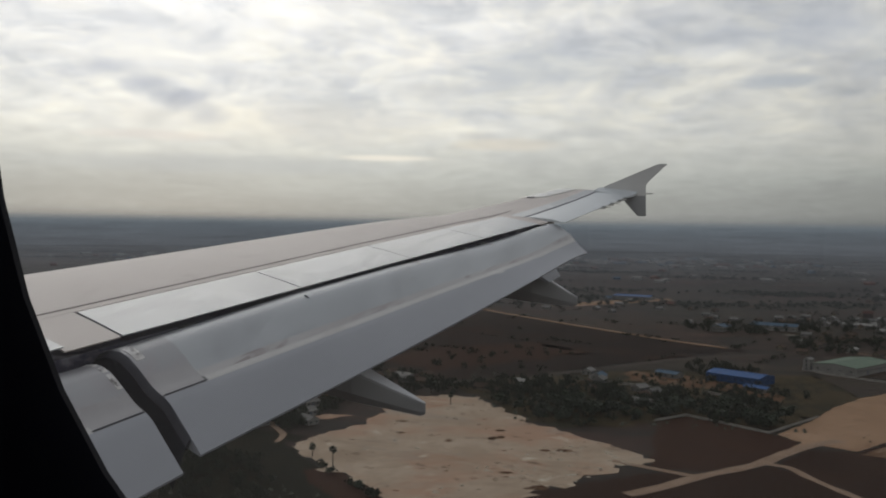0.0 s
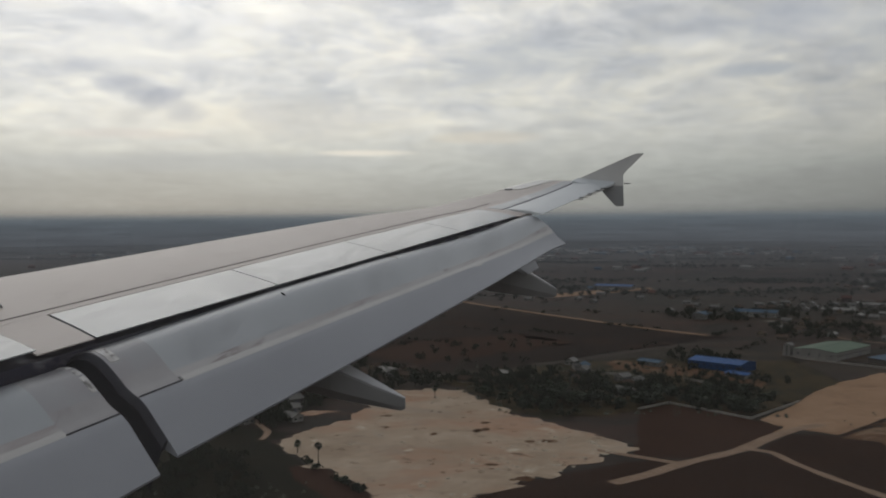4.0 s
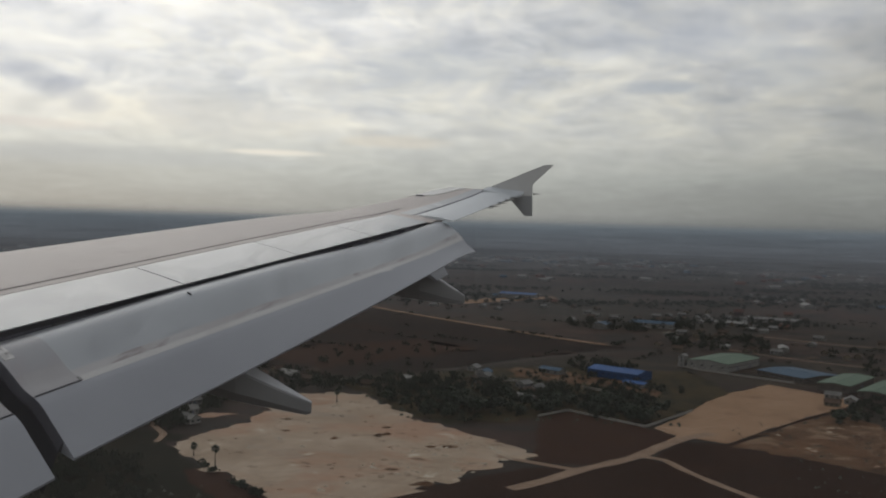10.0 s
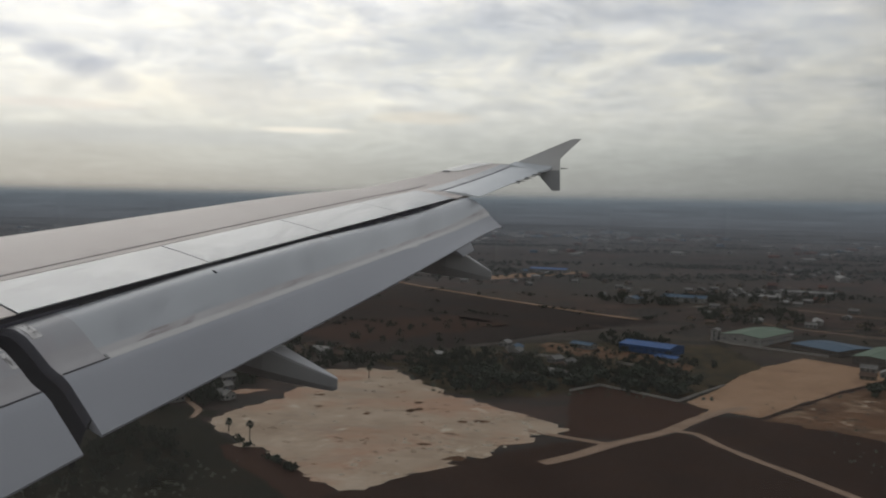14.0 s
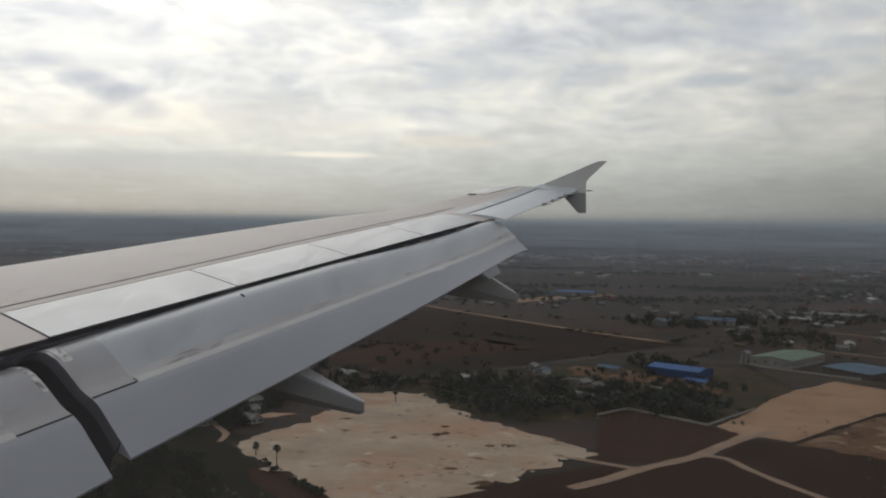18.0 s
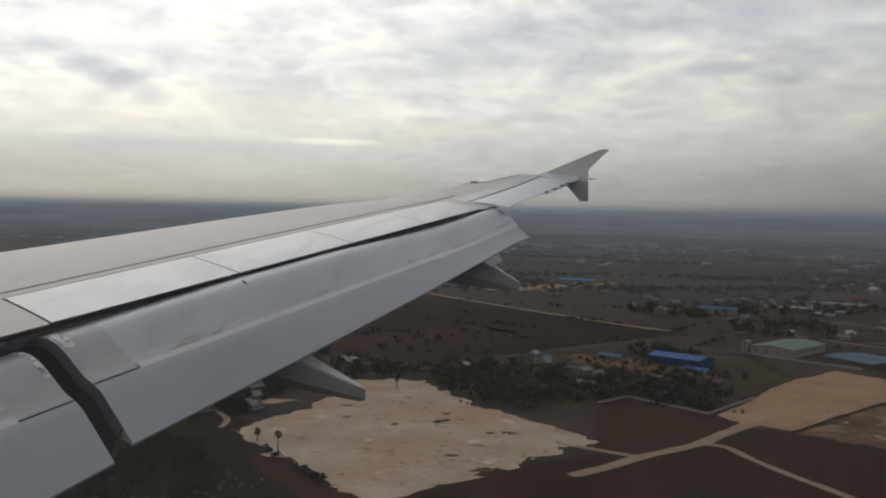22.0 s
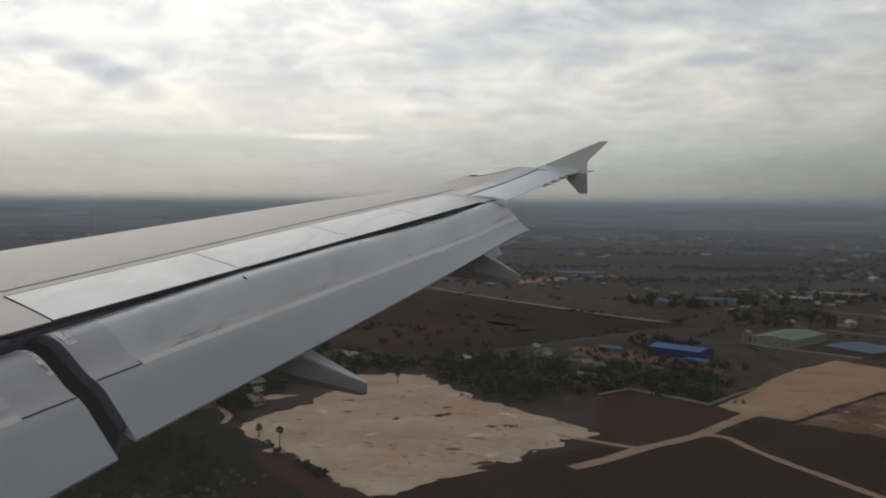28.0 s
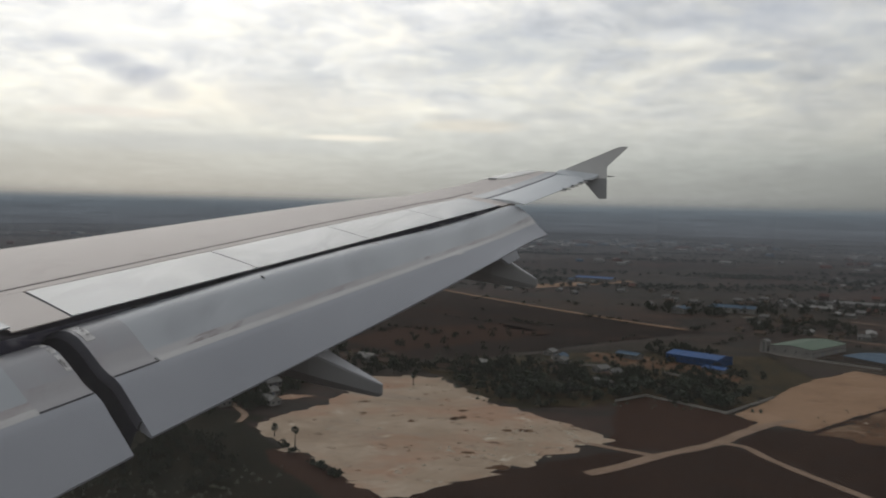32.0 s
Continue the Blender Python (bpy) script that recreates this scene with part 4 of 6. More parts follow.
G = {
    "sand": earth("pale_sand", [(0.262, 0.196, 0.140), (0.335, 0.258, 0.190), (0.395, 0.315, 0.240)], (0.014, 0.50, 0.60, (0.330, 0.190, 0.125), 0.65), 0.03, ((0.02, 0.56, 0.66, (0.275, 0.228, 0.184), 0.6), (0.055, 0.60, 0.65, (0.50, 0.435, 0.345), 0.8), (0.085, 0.62, 0.66, (0.070, 0.048, 0.034), 0.85), (0.19, 0.63, 0.67, (0.10, 0.070, 0.050), 0.7), (0.4, 0.61, 0.70, (0.17, 0.122, 0.086), 0.55)), (1.1, 0.75, 1)),
    "rubble": earth("white_rubble", [(0.3358, 0.2863, 0.2173), (0.4554, 0.3956, 0.3162)], (0.5, 0.6, 0.75, (0.2967, 0.2369, 0.1782), 0.6), 0.2),
    "tan": earth("tan_sand", [(0.2118, 0.1283, 0.0778), (0.2656, 0.1672, 0.1046), (0.3148, 0.2072, 0.1361)], (0.03, 0.56, 0.68, (0.1626, 0.0939, 0.0571), 0.75), 0.02, ((0.09, 0.62, 0.70, (0.3744, 0.2759, 0.1981), 0.6), (0.2, 0.66, 0.72, (0.1283, 0.0790, 0.0523), 0.6))),
    "rough": earth("rough_soil", [(0.0600, 0.0329, 0.0193), (0.0930, 0.0522, 0.0307), (0.1361, 0.0827, 0.0511)], (0.022, 0.47, 0.58, (0.1214, 0.0635, 0.0352), 0.75), 0.03, ((0.045, 0.53, 0.60, (0.2336, 0.1610, 0.1078), 0.7), (0.11, 0.62, 0.68, (0.2926, 0.2144, 0.1509), 0.6), (0.09, 0.55, 0.63, (0.0386, 0.0261, 0.0171), 0.75))),
    "track": earth("dirt_track", [(0.1886, 0.1280, 0.0900), (0.2677, 0.1886, 0.1369)], (0.12, 0.6, 0.75, (0.1448, 0.0926, 0.0659), 0.5), 0.08),
    "field": earth("ploughed_field", [(0.0185, 0.0088, 0.0056), (0.0245, 0.0118, 0.0076), (0.0330, 0.0160, 0.0100)], (0.02, 0.6, 0.8, (0.0352, 0.0188, 0.0116), 0.6), 0.03),
    "burnt": earth("burnt_field", [(0.0117, 0.0082, 0.0070), (0.0183, 0.0117, 0.0094), (0.0265, 0.0156, 0.0119)], (0.012, 0.52, 0.66, (0.0328, 0.0172, 0.0123), 0.8), 0.02, ((0.03, 0.60, 0.68, (0.0663, 0.0429, 0.0328), 0.6), (0.05, 0.58, 0.66, (0.0078, 0.0066, 0.0061), 0.8))),
    "red": earth("reddish_field", [(0.0323, 0.0153, 0.0102), (0.0410, 0.0198, 0.0125)], (0.03, 0.6, 0.75, (0.0498, 0.0247, 0.0156), 0.6), 0.03),
    "grass": earth("dry_grass", [(0.0298, 0.0238, 0.0129), (0.0468, 0.0353, 0.0189), (0.0636, 0.0437, 0.0245)], (0.05, 0.62, 0.72, (0.1357, 0.0772, 0.0465), 0.6), 0.05, ((0.03, 0.48, 0.58, (0.0181, 0.0186, 0.0122), 0.8), (0.12, 0.62, 0.68, (0.2190, 0.1481, 0.0966), 0.6))),
    "asphalt": earth("grey_road", [(0.0495, 0.0408, 0.0360), (0.0660, 0.0540, 0.0464)], (0.2, 0.6, 0.75, (0.0858, 0.0660, 0.0522), 0.4), 0.1),
    "green_field": earth("green_scrub_field", [(0.0072, 0.0072, 0.0042), (0.0110, 0.0105, 0.0057), (0.0154, 0.0121, 0.0073)], (0.03, 0.55, 0.7, (0.0165, 0.0116, 0.0073), 0.6), 0.04),
    "roof_tan": material("tan_brown_roof", [(0.085, 0.064, 0.038), (0.115, 0.088, 0.054)], 0.85, 0.0, 0.15, 6, fine=0.1, spots=(0.2, 0.58, 0.72, (0.06, 0.045, 0.03), 0.6), spec=0.1),
    "pond": material("pond_water", [(0.20, 0.185, 0.15), (0.24, 0.22, 0.18)], 0.18, 0.0, 0.02, 4, space="World"),
    "concrete": material("old_concrete", [(0.2100, 0.1960, 0.1750), (0.2940, 0.2730, 0.2450)], 0.9, 0.0, 0.3, 6, fine=0.1, random_=0.12, spec=0.1),
    "wall_white": material("white_plaster", [(0.1524, 0.1452, 0.1343), (0.1996, 0.1923, 0.1778)], 0.85, 0.0, 0.35, 6, (1, 1, 0.4), fine=0.06, spots=(0.5, 0.6, 0.75, (0.0871, 0.0762, 0.0653), 0.6), random_=0.18, spec=0.1),
    "wall_cream": material("cream_plaster", [(0.1306, 0.1053, 0.0762), (0.1669, 0.1379, 0.1016)], 0.85, 0.0, 0.4, 6, fine=0.06, spots=(0.6, 0.6, 0.75, (0.0726, 0.0544, 0.0363), 0.6), random_=0.2, spec=0.1),
    "wall_pink": material("pink_plaster", [(0.0653, 0.0439, 0.0370), (0.0762, 0.0539, 0.0457)], 0.85, 0.0, 0.4, 6, fine=0.06, random_=0.2, spec=0.1),
    "roof_blue": material("blue_sheet_roof", [(0.012, 0.060, 0.185), (0.018, 0.080, 0.235)], 0.6, 0.0, 0.12, 6, (1, 1, 1), 0.0, 0.06, (0.2, 0.62, 0.78, (0.05, 0.11, 0.22), 0.5), spec=0.15),
    "roof_steel_blue": material("steel_blue_roof", [(0.026, 0.060, 0.100), (0.040, 0.080, 0.125)], 0.55, 0.0, 0.1, 6, fine=0.08, spots=(0.2, 0.6, 0.75, (0.0936, 0.1152, 0.1296), 0.5), spec=0.1),
    "roof_green": material("pale_green_roof", [(0.078, 0.118, 0.082), (0.108, 0.152, 0.106)], 0.6, 0.0, 0.1, 6, fine=0.07, spots=(0.15, 0.6, 0.75, (0.085, 0.098, 0.07), 0.5), spec=0.1),
    "roof_dark": material("weathered_dark_roof", [(0.020, 0.0175, 0.0165), (0.032, 0.028, 0.0255)], 0.8, 0.0, 0.1, 7, fine=0.12, spots=(0.15, 0.58, 0.72, (0.045, 0.036, 0.031), 0.6), spec=0.05),
    "roof_grey": material("zinc_roof", [(0.1109, 0.1058, 0.0983), (0.1714, 0.1663, 0.1562)], 0.55, 0.1, 0.3, 6, fine=0.1, spots=(0.4, 0.58, 0.72, (0.0907, 0.0605, 0.0428), 0.6), random_=0.3, spec=0.1),
    "roof_white": material("pale_sheet_roof", [(0.1814, 0.1742, 0.1597), (0.2250, 0.2177, 0.2032)], 0.5, 0.0, 0.3, 6, fine=0.06, random_=0.12, spec=0.1),
    "roof_red": material("red_tile_roof", [(0.0720, 0.0258, 0.0173), (0.1044, 0.0396, 0.0259)], 0.8, 0.0, 0.4, 6, fine=0.15, random_=0.25, spec=0.1),
    "roof_brown": material("brown_roof", [(0.0540, 0.0360, 0.0274), (0.0792, 0.0540, 0.0396)], 0.85, 0.0, 0.3, 6, fine=0.12, random_=0.3, spec=0.1),
    "wall_pale": material("pale_gable", [(0.36, 0.335, 0.305), (0.46, 0.435, 0.40)], 0.9, 0.0, 0.3, 6, fine=0.1, spec=0.1),
    "wall_dark": material("dark_brick", [(0.070, 0.058, 0.050), (0.10, 0.085, 0.074)], 0.9, 0.0, 0.3, 6, fine=0.1, spec=0.1),
    "wall_blue": material("blue_sheet_wall", [(0.010, 0.035, 0.10), (0.016, 0.048, 0.13)], 0.6, 0.0, 0.3, 5, fine=0.08, spec=0.1),
    "glass": material("dark_window", [(0.015, 0.018, 0.022), (0.03, 0.034, 0.04)], 0.2, 0.0, 1.0),
    "door": material("door_paint", [(0.05, 0.06, 0.08), (0.08, 0.09, 0.11)], 0.6, 0.0, 1.0),
    "bark": material("bark", [(0.05, 0.038, 0.028), (0.09, 0.07, 0.05)], 0.95, 0.0, 3.0, 6, (1, 1, 0.3), 0.4),
    "leaf": material("dark_leaves", [(0.0099, 0.0165, 0.0088), (0.0187, 0.0275, 0.0132), (0.0330, 0.0418, 0.0209)], 0.75, 0.0, 0.5, 4, random_=0.3),
    "leaf_far": material("far_leaves", [(0.010, 0.013, 0.009), (0.018, 0.021, 0.014), (0.030, 0.032, 0.022)], 0.85, 0.0, 0.2, 4, spec=0.1),
    "leaf_dry": material("dry_leaves", [(0.0286, 0.0338, 0.0169), (0.0546, 0.0546, 0.0299)], 0.8, 0.0, 0.5, 4, random_=0.3),
    "truck_blue": material("truck_blue", [(0.03, 0.045, 0.16), (0.045, 0.06, 0.2)], 0.45, 0.0, 1.0),
    "tyre": material("tyre", [(0.02, 0.02, 0.02), (0.035, 0.035, 0.035)], 0.9),
}

# one sheet of land to the horizon
bm = bmesh.new()
bmesh.ops.create_circle(bm, cap_ends=True, segments=128, radius=4920)
me = bpy.data.meshes.new("ground")
bm.to_mesh(me)
bm.free()
me.materials.append(ground_material())
tagged(new("ground", me), "dry dark brown farmland with scrub and bare soil", "ground", kind="structure")


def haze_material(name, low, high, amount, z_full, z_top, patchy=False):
    """Haze imitated by a see-through glow that thickens with height and ends at the horizon."""
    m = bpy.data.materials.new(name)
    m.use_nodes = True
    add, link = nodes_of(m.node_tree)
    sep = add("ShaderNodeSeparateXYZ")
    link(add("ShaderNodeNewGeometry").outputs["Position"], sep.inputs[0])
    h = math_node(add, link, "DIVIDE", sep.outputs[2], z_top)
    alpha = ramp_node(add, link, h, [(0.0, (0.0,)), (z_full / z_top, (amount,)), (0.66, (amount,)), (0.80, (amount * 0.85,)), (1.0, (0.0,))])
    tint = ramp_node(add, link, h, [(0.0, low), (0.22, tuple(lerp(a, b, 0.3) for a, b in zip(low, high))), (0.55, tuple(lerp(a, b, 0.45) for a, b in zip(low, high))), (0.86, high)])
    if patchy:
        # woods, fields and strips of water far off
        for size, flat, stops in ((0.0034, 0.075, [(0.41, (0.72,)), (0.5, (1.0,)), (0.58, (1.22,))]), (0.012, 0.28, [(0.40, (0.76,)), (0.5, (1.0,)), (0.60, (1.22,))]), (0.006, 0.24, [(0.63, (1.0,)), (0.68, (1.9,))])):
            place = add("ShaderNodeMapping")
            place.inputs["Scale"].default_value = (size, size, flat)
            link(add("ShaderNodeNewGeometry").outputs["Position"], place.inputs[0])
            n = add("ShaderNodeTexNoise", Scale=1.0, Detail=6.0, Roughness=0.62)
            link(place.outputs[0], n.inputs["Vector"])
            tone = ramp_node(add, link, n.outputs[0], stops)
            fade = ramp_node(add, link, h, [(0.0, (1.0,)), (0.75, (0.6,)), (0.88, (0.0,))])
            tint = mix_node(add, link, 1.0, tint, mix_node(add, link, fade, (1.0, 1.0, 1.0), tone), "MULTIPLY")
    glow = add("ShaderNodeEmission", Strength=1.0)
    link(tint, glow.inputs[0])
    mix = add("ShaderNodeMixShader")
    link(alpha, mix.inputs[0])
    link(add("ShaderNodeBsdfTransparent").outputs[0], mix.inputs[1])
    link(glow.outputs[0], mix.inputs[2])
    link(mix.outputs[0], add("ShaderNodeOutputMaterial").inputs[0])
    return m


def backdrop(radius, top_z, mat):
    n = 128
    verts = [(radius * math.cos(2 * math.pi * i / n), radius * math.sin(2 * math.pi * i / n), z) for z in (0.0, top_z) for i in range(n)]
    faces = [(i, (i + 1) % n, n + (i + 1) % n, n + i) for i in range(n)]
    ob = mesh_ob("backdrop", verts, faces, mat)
    tagged(ob, "glowing blue-grey ring imitating haze under the horizon", "backdrop", kind="structure")


# glowing ring walls added as haze; land goes on behind the nearer two
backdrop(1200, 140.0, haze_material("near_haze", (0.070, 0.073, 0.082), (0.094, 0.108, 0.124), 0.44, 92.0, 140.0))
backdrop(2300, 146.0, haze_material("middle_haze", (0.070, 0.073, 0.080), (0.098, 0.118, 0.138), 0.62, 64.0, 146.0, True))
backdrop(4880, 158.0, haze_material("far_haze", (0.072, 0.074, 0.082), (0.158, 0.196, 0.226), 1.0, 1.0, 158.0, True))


# patches of bare soil, fields, tracks
def outline(corners, jitter, step=9.0, seed=1):
    rng = random.Random(seed)
    out = []
    for (x0, y0), (x1, y1) in zip(corners, corners[1:] + corners[:1]):
        d = math.hypot(x1 - x0, y1 - y0)
        k = max(1, int(d / step))
        for i in range(k):
            t = i / k
            if i % 3 == 0:
                wide = (rng.uniform(-jitter, jitter), rng.uniform(-jitter, jitter))
            out.append((lerp(x0, x1, t) + wide[0] * 0.8 + rng.uniform(-jitter, jitter) * 0.45, lerp(y0, y1, t) + wide[1] * 0.8 + rng.uniform(-jitter, jitter) * 0.45))
    return out


def patch(name, corners, z, mat, label, category, jitter=2.5, seed=1):
    bm = bmesh.new()
    face = bm.faces.new([bm.verts.new((x, y, z)) for x, y in outline(corners, jitter, 4.0, seed)])
    if face.normal.z < 0:
        face.normal_flip()
    bmesh.ops.triangulate(bm, faces=bm.faces[:])
    me = bpy.data.meshes.new(name)
    bm.to_mesh(me)
    bm.free()
    me.materials.append(mat)
    return tagged(new(name, me), label, category, kind="structure")


def track(name, pts, width, z, mat, label, category="road", seed=3):
    rng = random.Random(seed)
    pts = [Vector(p) for p in pts]
    fine = []
    for i in range(len(pts) - 1):
        p0, p1, p2, p3 = pts[max(i - 1, 0)], pts[i], pts[i + 1], pts[min(i + 2, len(pts) - 1)]
        k = max(2, int((p2 - p1).length / 9))
        for j in range(k):
            t = j / k
            fine.append(0.5 * ((2 * p1) + (p2 - p0) * t + (2 * p0 - 5 * p1 + 4 * p2 - p3) * t * t + (3 * p1 - p0 - 3 * p2 + p3) * t ** 3))
    fine.append(pts[-1])
    verts, faces = [], []
    for i, p in enumerate(fine):
        d = (fine[min(i + 1, len(fine) - 1)] - fine[max(i - 1, 0)]).normalized()
        n = Vector((-d.y, d.x))
        w = width * (0.5 + rng.uniform(-0.08, 0.08))
        verts += [(p.x + n.x * w, p.y + n.y * w, z), (p.x - n.x * w, p.y - n.y * w, z)]
    for i in range(len(fine) - 1):
        faces.append((2 * i, 2 * i + 1, 2 * i + 3, 2 * i + 2))
    ob = mesh_ob(name, verts, faces, mat)
    return tagged(ob, label, category, kind="structure")


patch("field", [(584, -44), (607, -65), (566, -107), (549, -121), (519, -110), (501, -93), (470, -58), (476, -34), (517, -38)], 0.10, G["red"], "bare reddish-brown field inside a wall", "field", 1.5, 4)
patch("field", [(260, 120), (330, 100), (372, 62), (398, 38), (430, 8), (462, -30), (466, -58), (490, -96), (472, -107), (446, -119), (402, -140), (300, -160)], 0.08, G["field"], "dark brown ploughed field beside the track", "field", 2.0, 5)
patch("field", [(494, -101), (531, -122), (530, -146), (499, -184), (455, -232), (413, -268), (300, -300), (300, -166), (404, -144), (470, -110)], 0.085, G["field"], "dark brown ploughed field beside the track", "field", 2.0, 6)
patch("sand_lot", [(640, 124), (646, 98), (645, 75), (610, 54), (575, 35), (549, 16), (519, -15), (485, -38), (474, -30), (480, -14), (462, -17), (452, -2), (434, 4), (428, 14), (413, 21), (397, 40), (378, 55), (372, 68), (397, 85), (425, 111), (443, 127), (486, 158), (506, 148), (542, 131), (585, 128)], 0.14, G["sand"], "pale bare sand lot with brown stains", "sand", 4.5, 7)
patch("sand_lot", [(556, 150), (566, 142), (566, 160), (545, 176), (536, 170), (548, 160)], 0.15, G["sand"], "small pale spill of sand beside the lot", "sand", 2.5, 71)
patch("sand_lot", [(519, -108), (545, -131), (530, -148), (574, -184), (616, -222), (682, -289), (746, -240), (703, -198), (657, -166), (623, -149), (566, -113), (548, -122)], 0.14, G["tan"], "tan levelled sand lot beside the factory", "sand", 1.2, 8)
patch("soil_lot", [(526, -147), (570, -186), (612, -224), (640, -256), (606, -262), (560, -258), (535, -262), (518, -296), (520, -345), (440, -330), (415, -270), (458, -232), (500, -184)], 0.12, G["rough"], "rough brown soil lot with pale patches", "soil", 4.0, 9)
patch("grass_lot", [(623, -147), (703, -196), (800, -190), (800, -60), (740, 60), (690, 100), (652, 74), (578, 36), (552, 14), (586, -42), (610, -62), (568, -106)], 0.09, G["grass"], "dry scrubby grass behind the wall", "grass", 6.0, 10)
patch("soil_lot", [(790, -40), (770, -30), (744, -34), (726, -62), (712, -110), (664, -132), (676, -140), (730, -136), (752, -104), (776, -84)], 0.13, G["rough"], "brown bare yard round the sheds", "soil", 5.0, 11)
patch("field", [(700, 130), (745, 52), (820, -20), (900, -100), (950, -160), (968, -142), (1021, -89), (1094, -30), (1179, 38), (1334, 150), (1200, 260), (900, 260)], 0.07, G["burnt"], "dark burnt field below the pale track", "field", 8.0, 12)
patch("field", [(760, 120), (840, 40), (900, 0), (960, 60), (900, 150), (800, 190)], 0.09, G["red"], "reddish bare field inside the burnt land", "field", 9.0, 121)
patch("pond", [(575, -436), (580, -461), (555, -482), (540, -456), (512, -438), (510, -426), (540, -438)], 0.12, G["pond"], "small milky pond beside trees", "pond", 2.0, 13)
patch("soil_lot", [(600, -388), (560, -388), (510, -410), (480, -386), (500, -341), (585, -371)], 0.11, G["rough"], "brown yard between the halls", "soil", 4.0, 14)
patch("grass_lot", [(435, -396), (510, -426), (560, -491), (460, -546), (370, -456)], 0.10, G["grass"], "green scrub among houses", "grass", 6.0, 15)
patch("field", [(505, 152), (486, 160), (440, 131), (414, 108), (372, 76), (300, 90), (290, 260), (440, 280), (520, 215)], 0.09, G["green_field"], "dark green scrub field beside the sand", "field", 3.0, 16)
patch("field", [(442, 124), (424, 108), (396, 83), (371, 66), (352, 78), (380, 98), (412, 124), (432, 134)], 0.12, G["red"], "brown earth strip along the sand lot", "field", 1.5, 161)
patch("sand_lot", [(330, 540), (380, 500), (370, 460), (316, 450), (290, 500)], 0.12, G["rough"], "brown bare lot with pale rubble", "sand", 4.0, 17)
patch("sand_lot", [(1420, 16), (1500, -60), (1600, -150), (1625, -140), (1540, -30), (1450, 40)], 0.12, G["tan"], "sandy strip along far blue sheds", "sand", 5.0, 18)
track("dirt_track", [(423, -20), (440, -38), (460, -55), (491, -88), (519, -108), (545, -130), (556, -147)], 7.5, 0.18, G["track"], "pale sandy dirt track between fields")
track("dirt_track", [(484, -14), (471, -36), (460, -56)], 5.0, 0.19, G["track"], "pale sandy spur between sand lot and track")
track("dirt_track", [(494, -90), (488, -103), (472, -108), (446, -119), (421, -132), (403, -141), (340, -172)], 5.0, 0.20, G["track"], "pale sandy dirt track between fields")
track("dirt_track", [(1716, 377), (1500, 240), (1334, 150), (1179, 38), (1094, -30), (1021, -89), (968, -142)], 7.5, 0.18, G["tan"], "thin pale dirt track across burnt land")
track("road", [(540, 300), (620, 200), (682, 122), (729, 54), (807, -23), (887, -104), (949, -222), (1010, -340)], 8.0, 0.18, G["asphalt"], "narrow grey country road through scrub")
track("dirt_track", [(499, -187), (452, -236), (412, -272), (392, -310)], 4.0, 0.2, G["rough"], "brown edge track along a field")
track("dirt_track", [(680, -356), (640, -388), (600, -426), (560, -486)], 5.0, 0.18, G["sand"], "pale sandy track beside a pond")
track("dirt_track", [(832, -437), (862, -369), (910, -307), (970, -257)], 4.0, 0.18, G["track"], "thin pale dirt track across fields")
track("dirt_track", [(1030, -587), (1006, -487), (1036, -407), (1100, -337)], 5.0, 0.18, G["track"], "thin pale dirt track across fields")
track("dirt_track", [(528, -149), (572, -186), (614, -224), (680, -292)], 3.2, 0.19, G["field"], "dark earth bank along the sand lot")
track("road", [(340, 453), (400, 383), (443, 324), (470, 290), (500, 262), (540, 230), (600, 190)], 9.0, 0.185, G["asphalt"], "grey village road past brown sheds")
track("dirt_track", [(450, 293), (433, 277), (409, 246), (366, 218)], 5.0, 0.2, G["red"], "reddish earth track beside brown sheds")
track("dirt_track", [(550, 413), (622, 393), (718, 363), (766, 323)], 4.0, 0.2, G["track"], "pale sandy track to a school")
track("dirt_track", [(540, 190), (520, 178), (504, 168), (486, 166)], 4.0, 0.2, G["track"], "pale sandy lane beside village trees")
rng = random.Random(20)
for i in range(170):
    x = rng.uniform(760, 2400) if i < 90 else rng.uniform(2400, 4700)
    y = rng.uniform(-0.55, 0.6) * x
    w, d = rng.uniform(8, 34) * (1 + x / 1500), rng.uniform(2, 7) * (1 + x / 1500)
    patch("bare_strip", [(x, y), (x + d, y - w * 0.4), (x + d * 2, y - w), (x + d, y - w * 0.5)], 0.2, (G["sand"], G["tan"], G["rough"], G["grass"], G["rubble"])[i % 5], "pale bare strip in far farmland", "soil", 1.5, 30 + i)


# ---- buildings ----
def gable_bm(l, w, eave, ridge):
    """Walls of a gabled hall, along x."""
    bm = bmesh.new()
    ends = []
    for x in (-l / 2, l / 2):
        ends.append([bm.verts.new(p) for p in ((x, -w / 2, 0), (x, w / 2, 0), (x, w / 2, eave), (x, 0, ridge), (x, -w / 2, eave))])
    bm.faces.new(ends[0])
    bm.faces.new(ends[1][::-1])
    a, b = ends
    for i, j in ((0, 1), (1, 2), (4, 0)):
        bm.faces.new((a[i], b[i], b[j], a[j]))
    bmesh.ops.recalc_face_normals(bm, faces=bm.faces)
    return bm


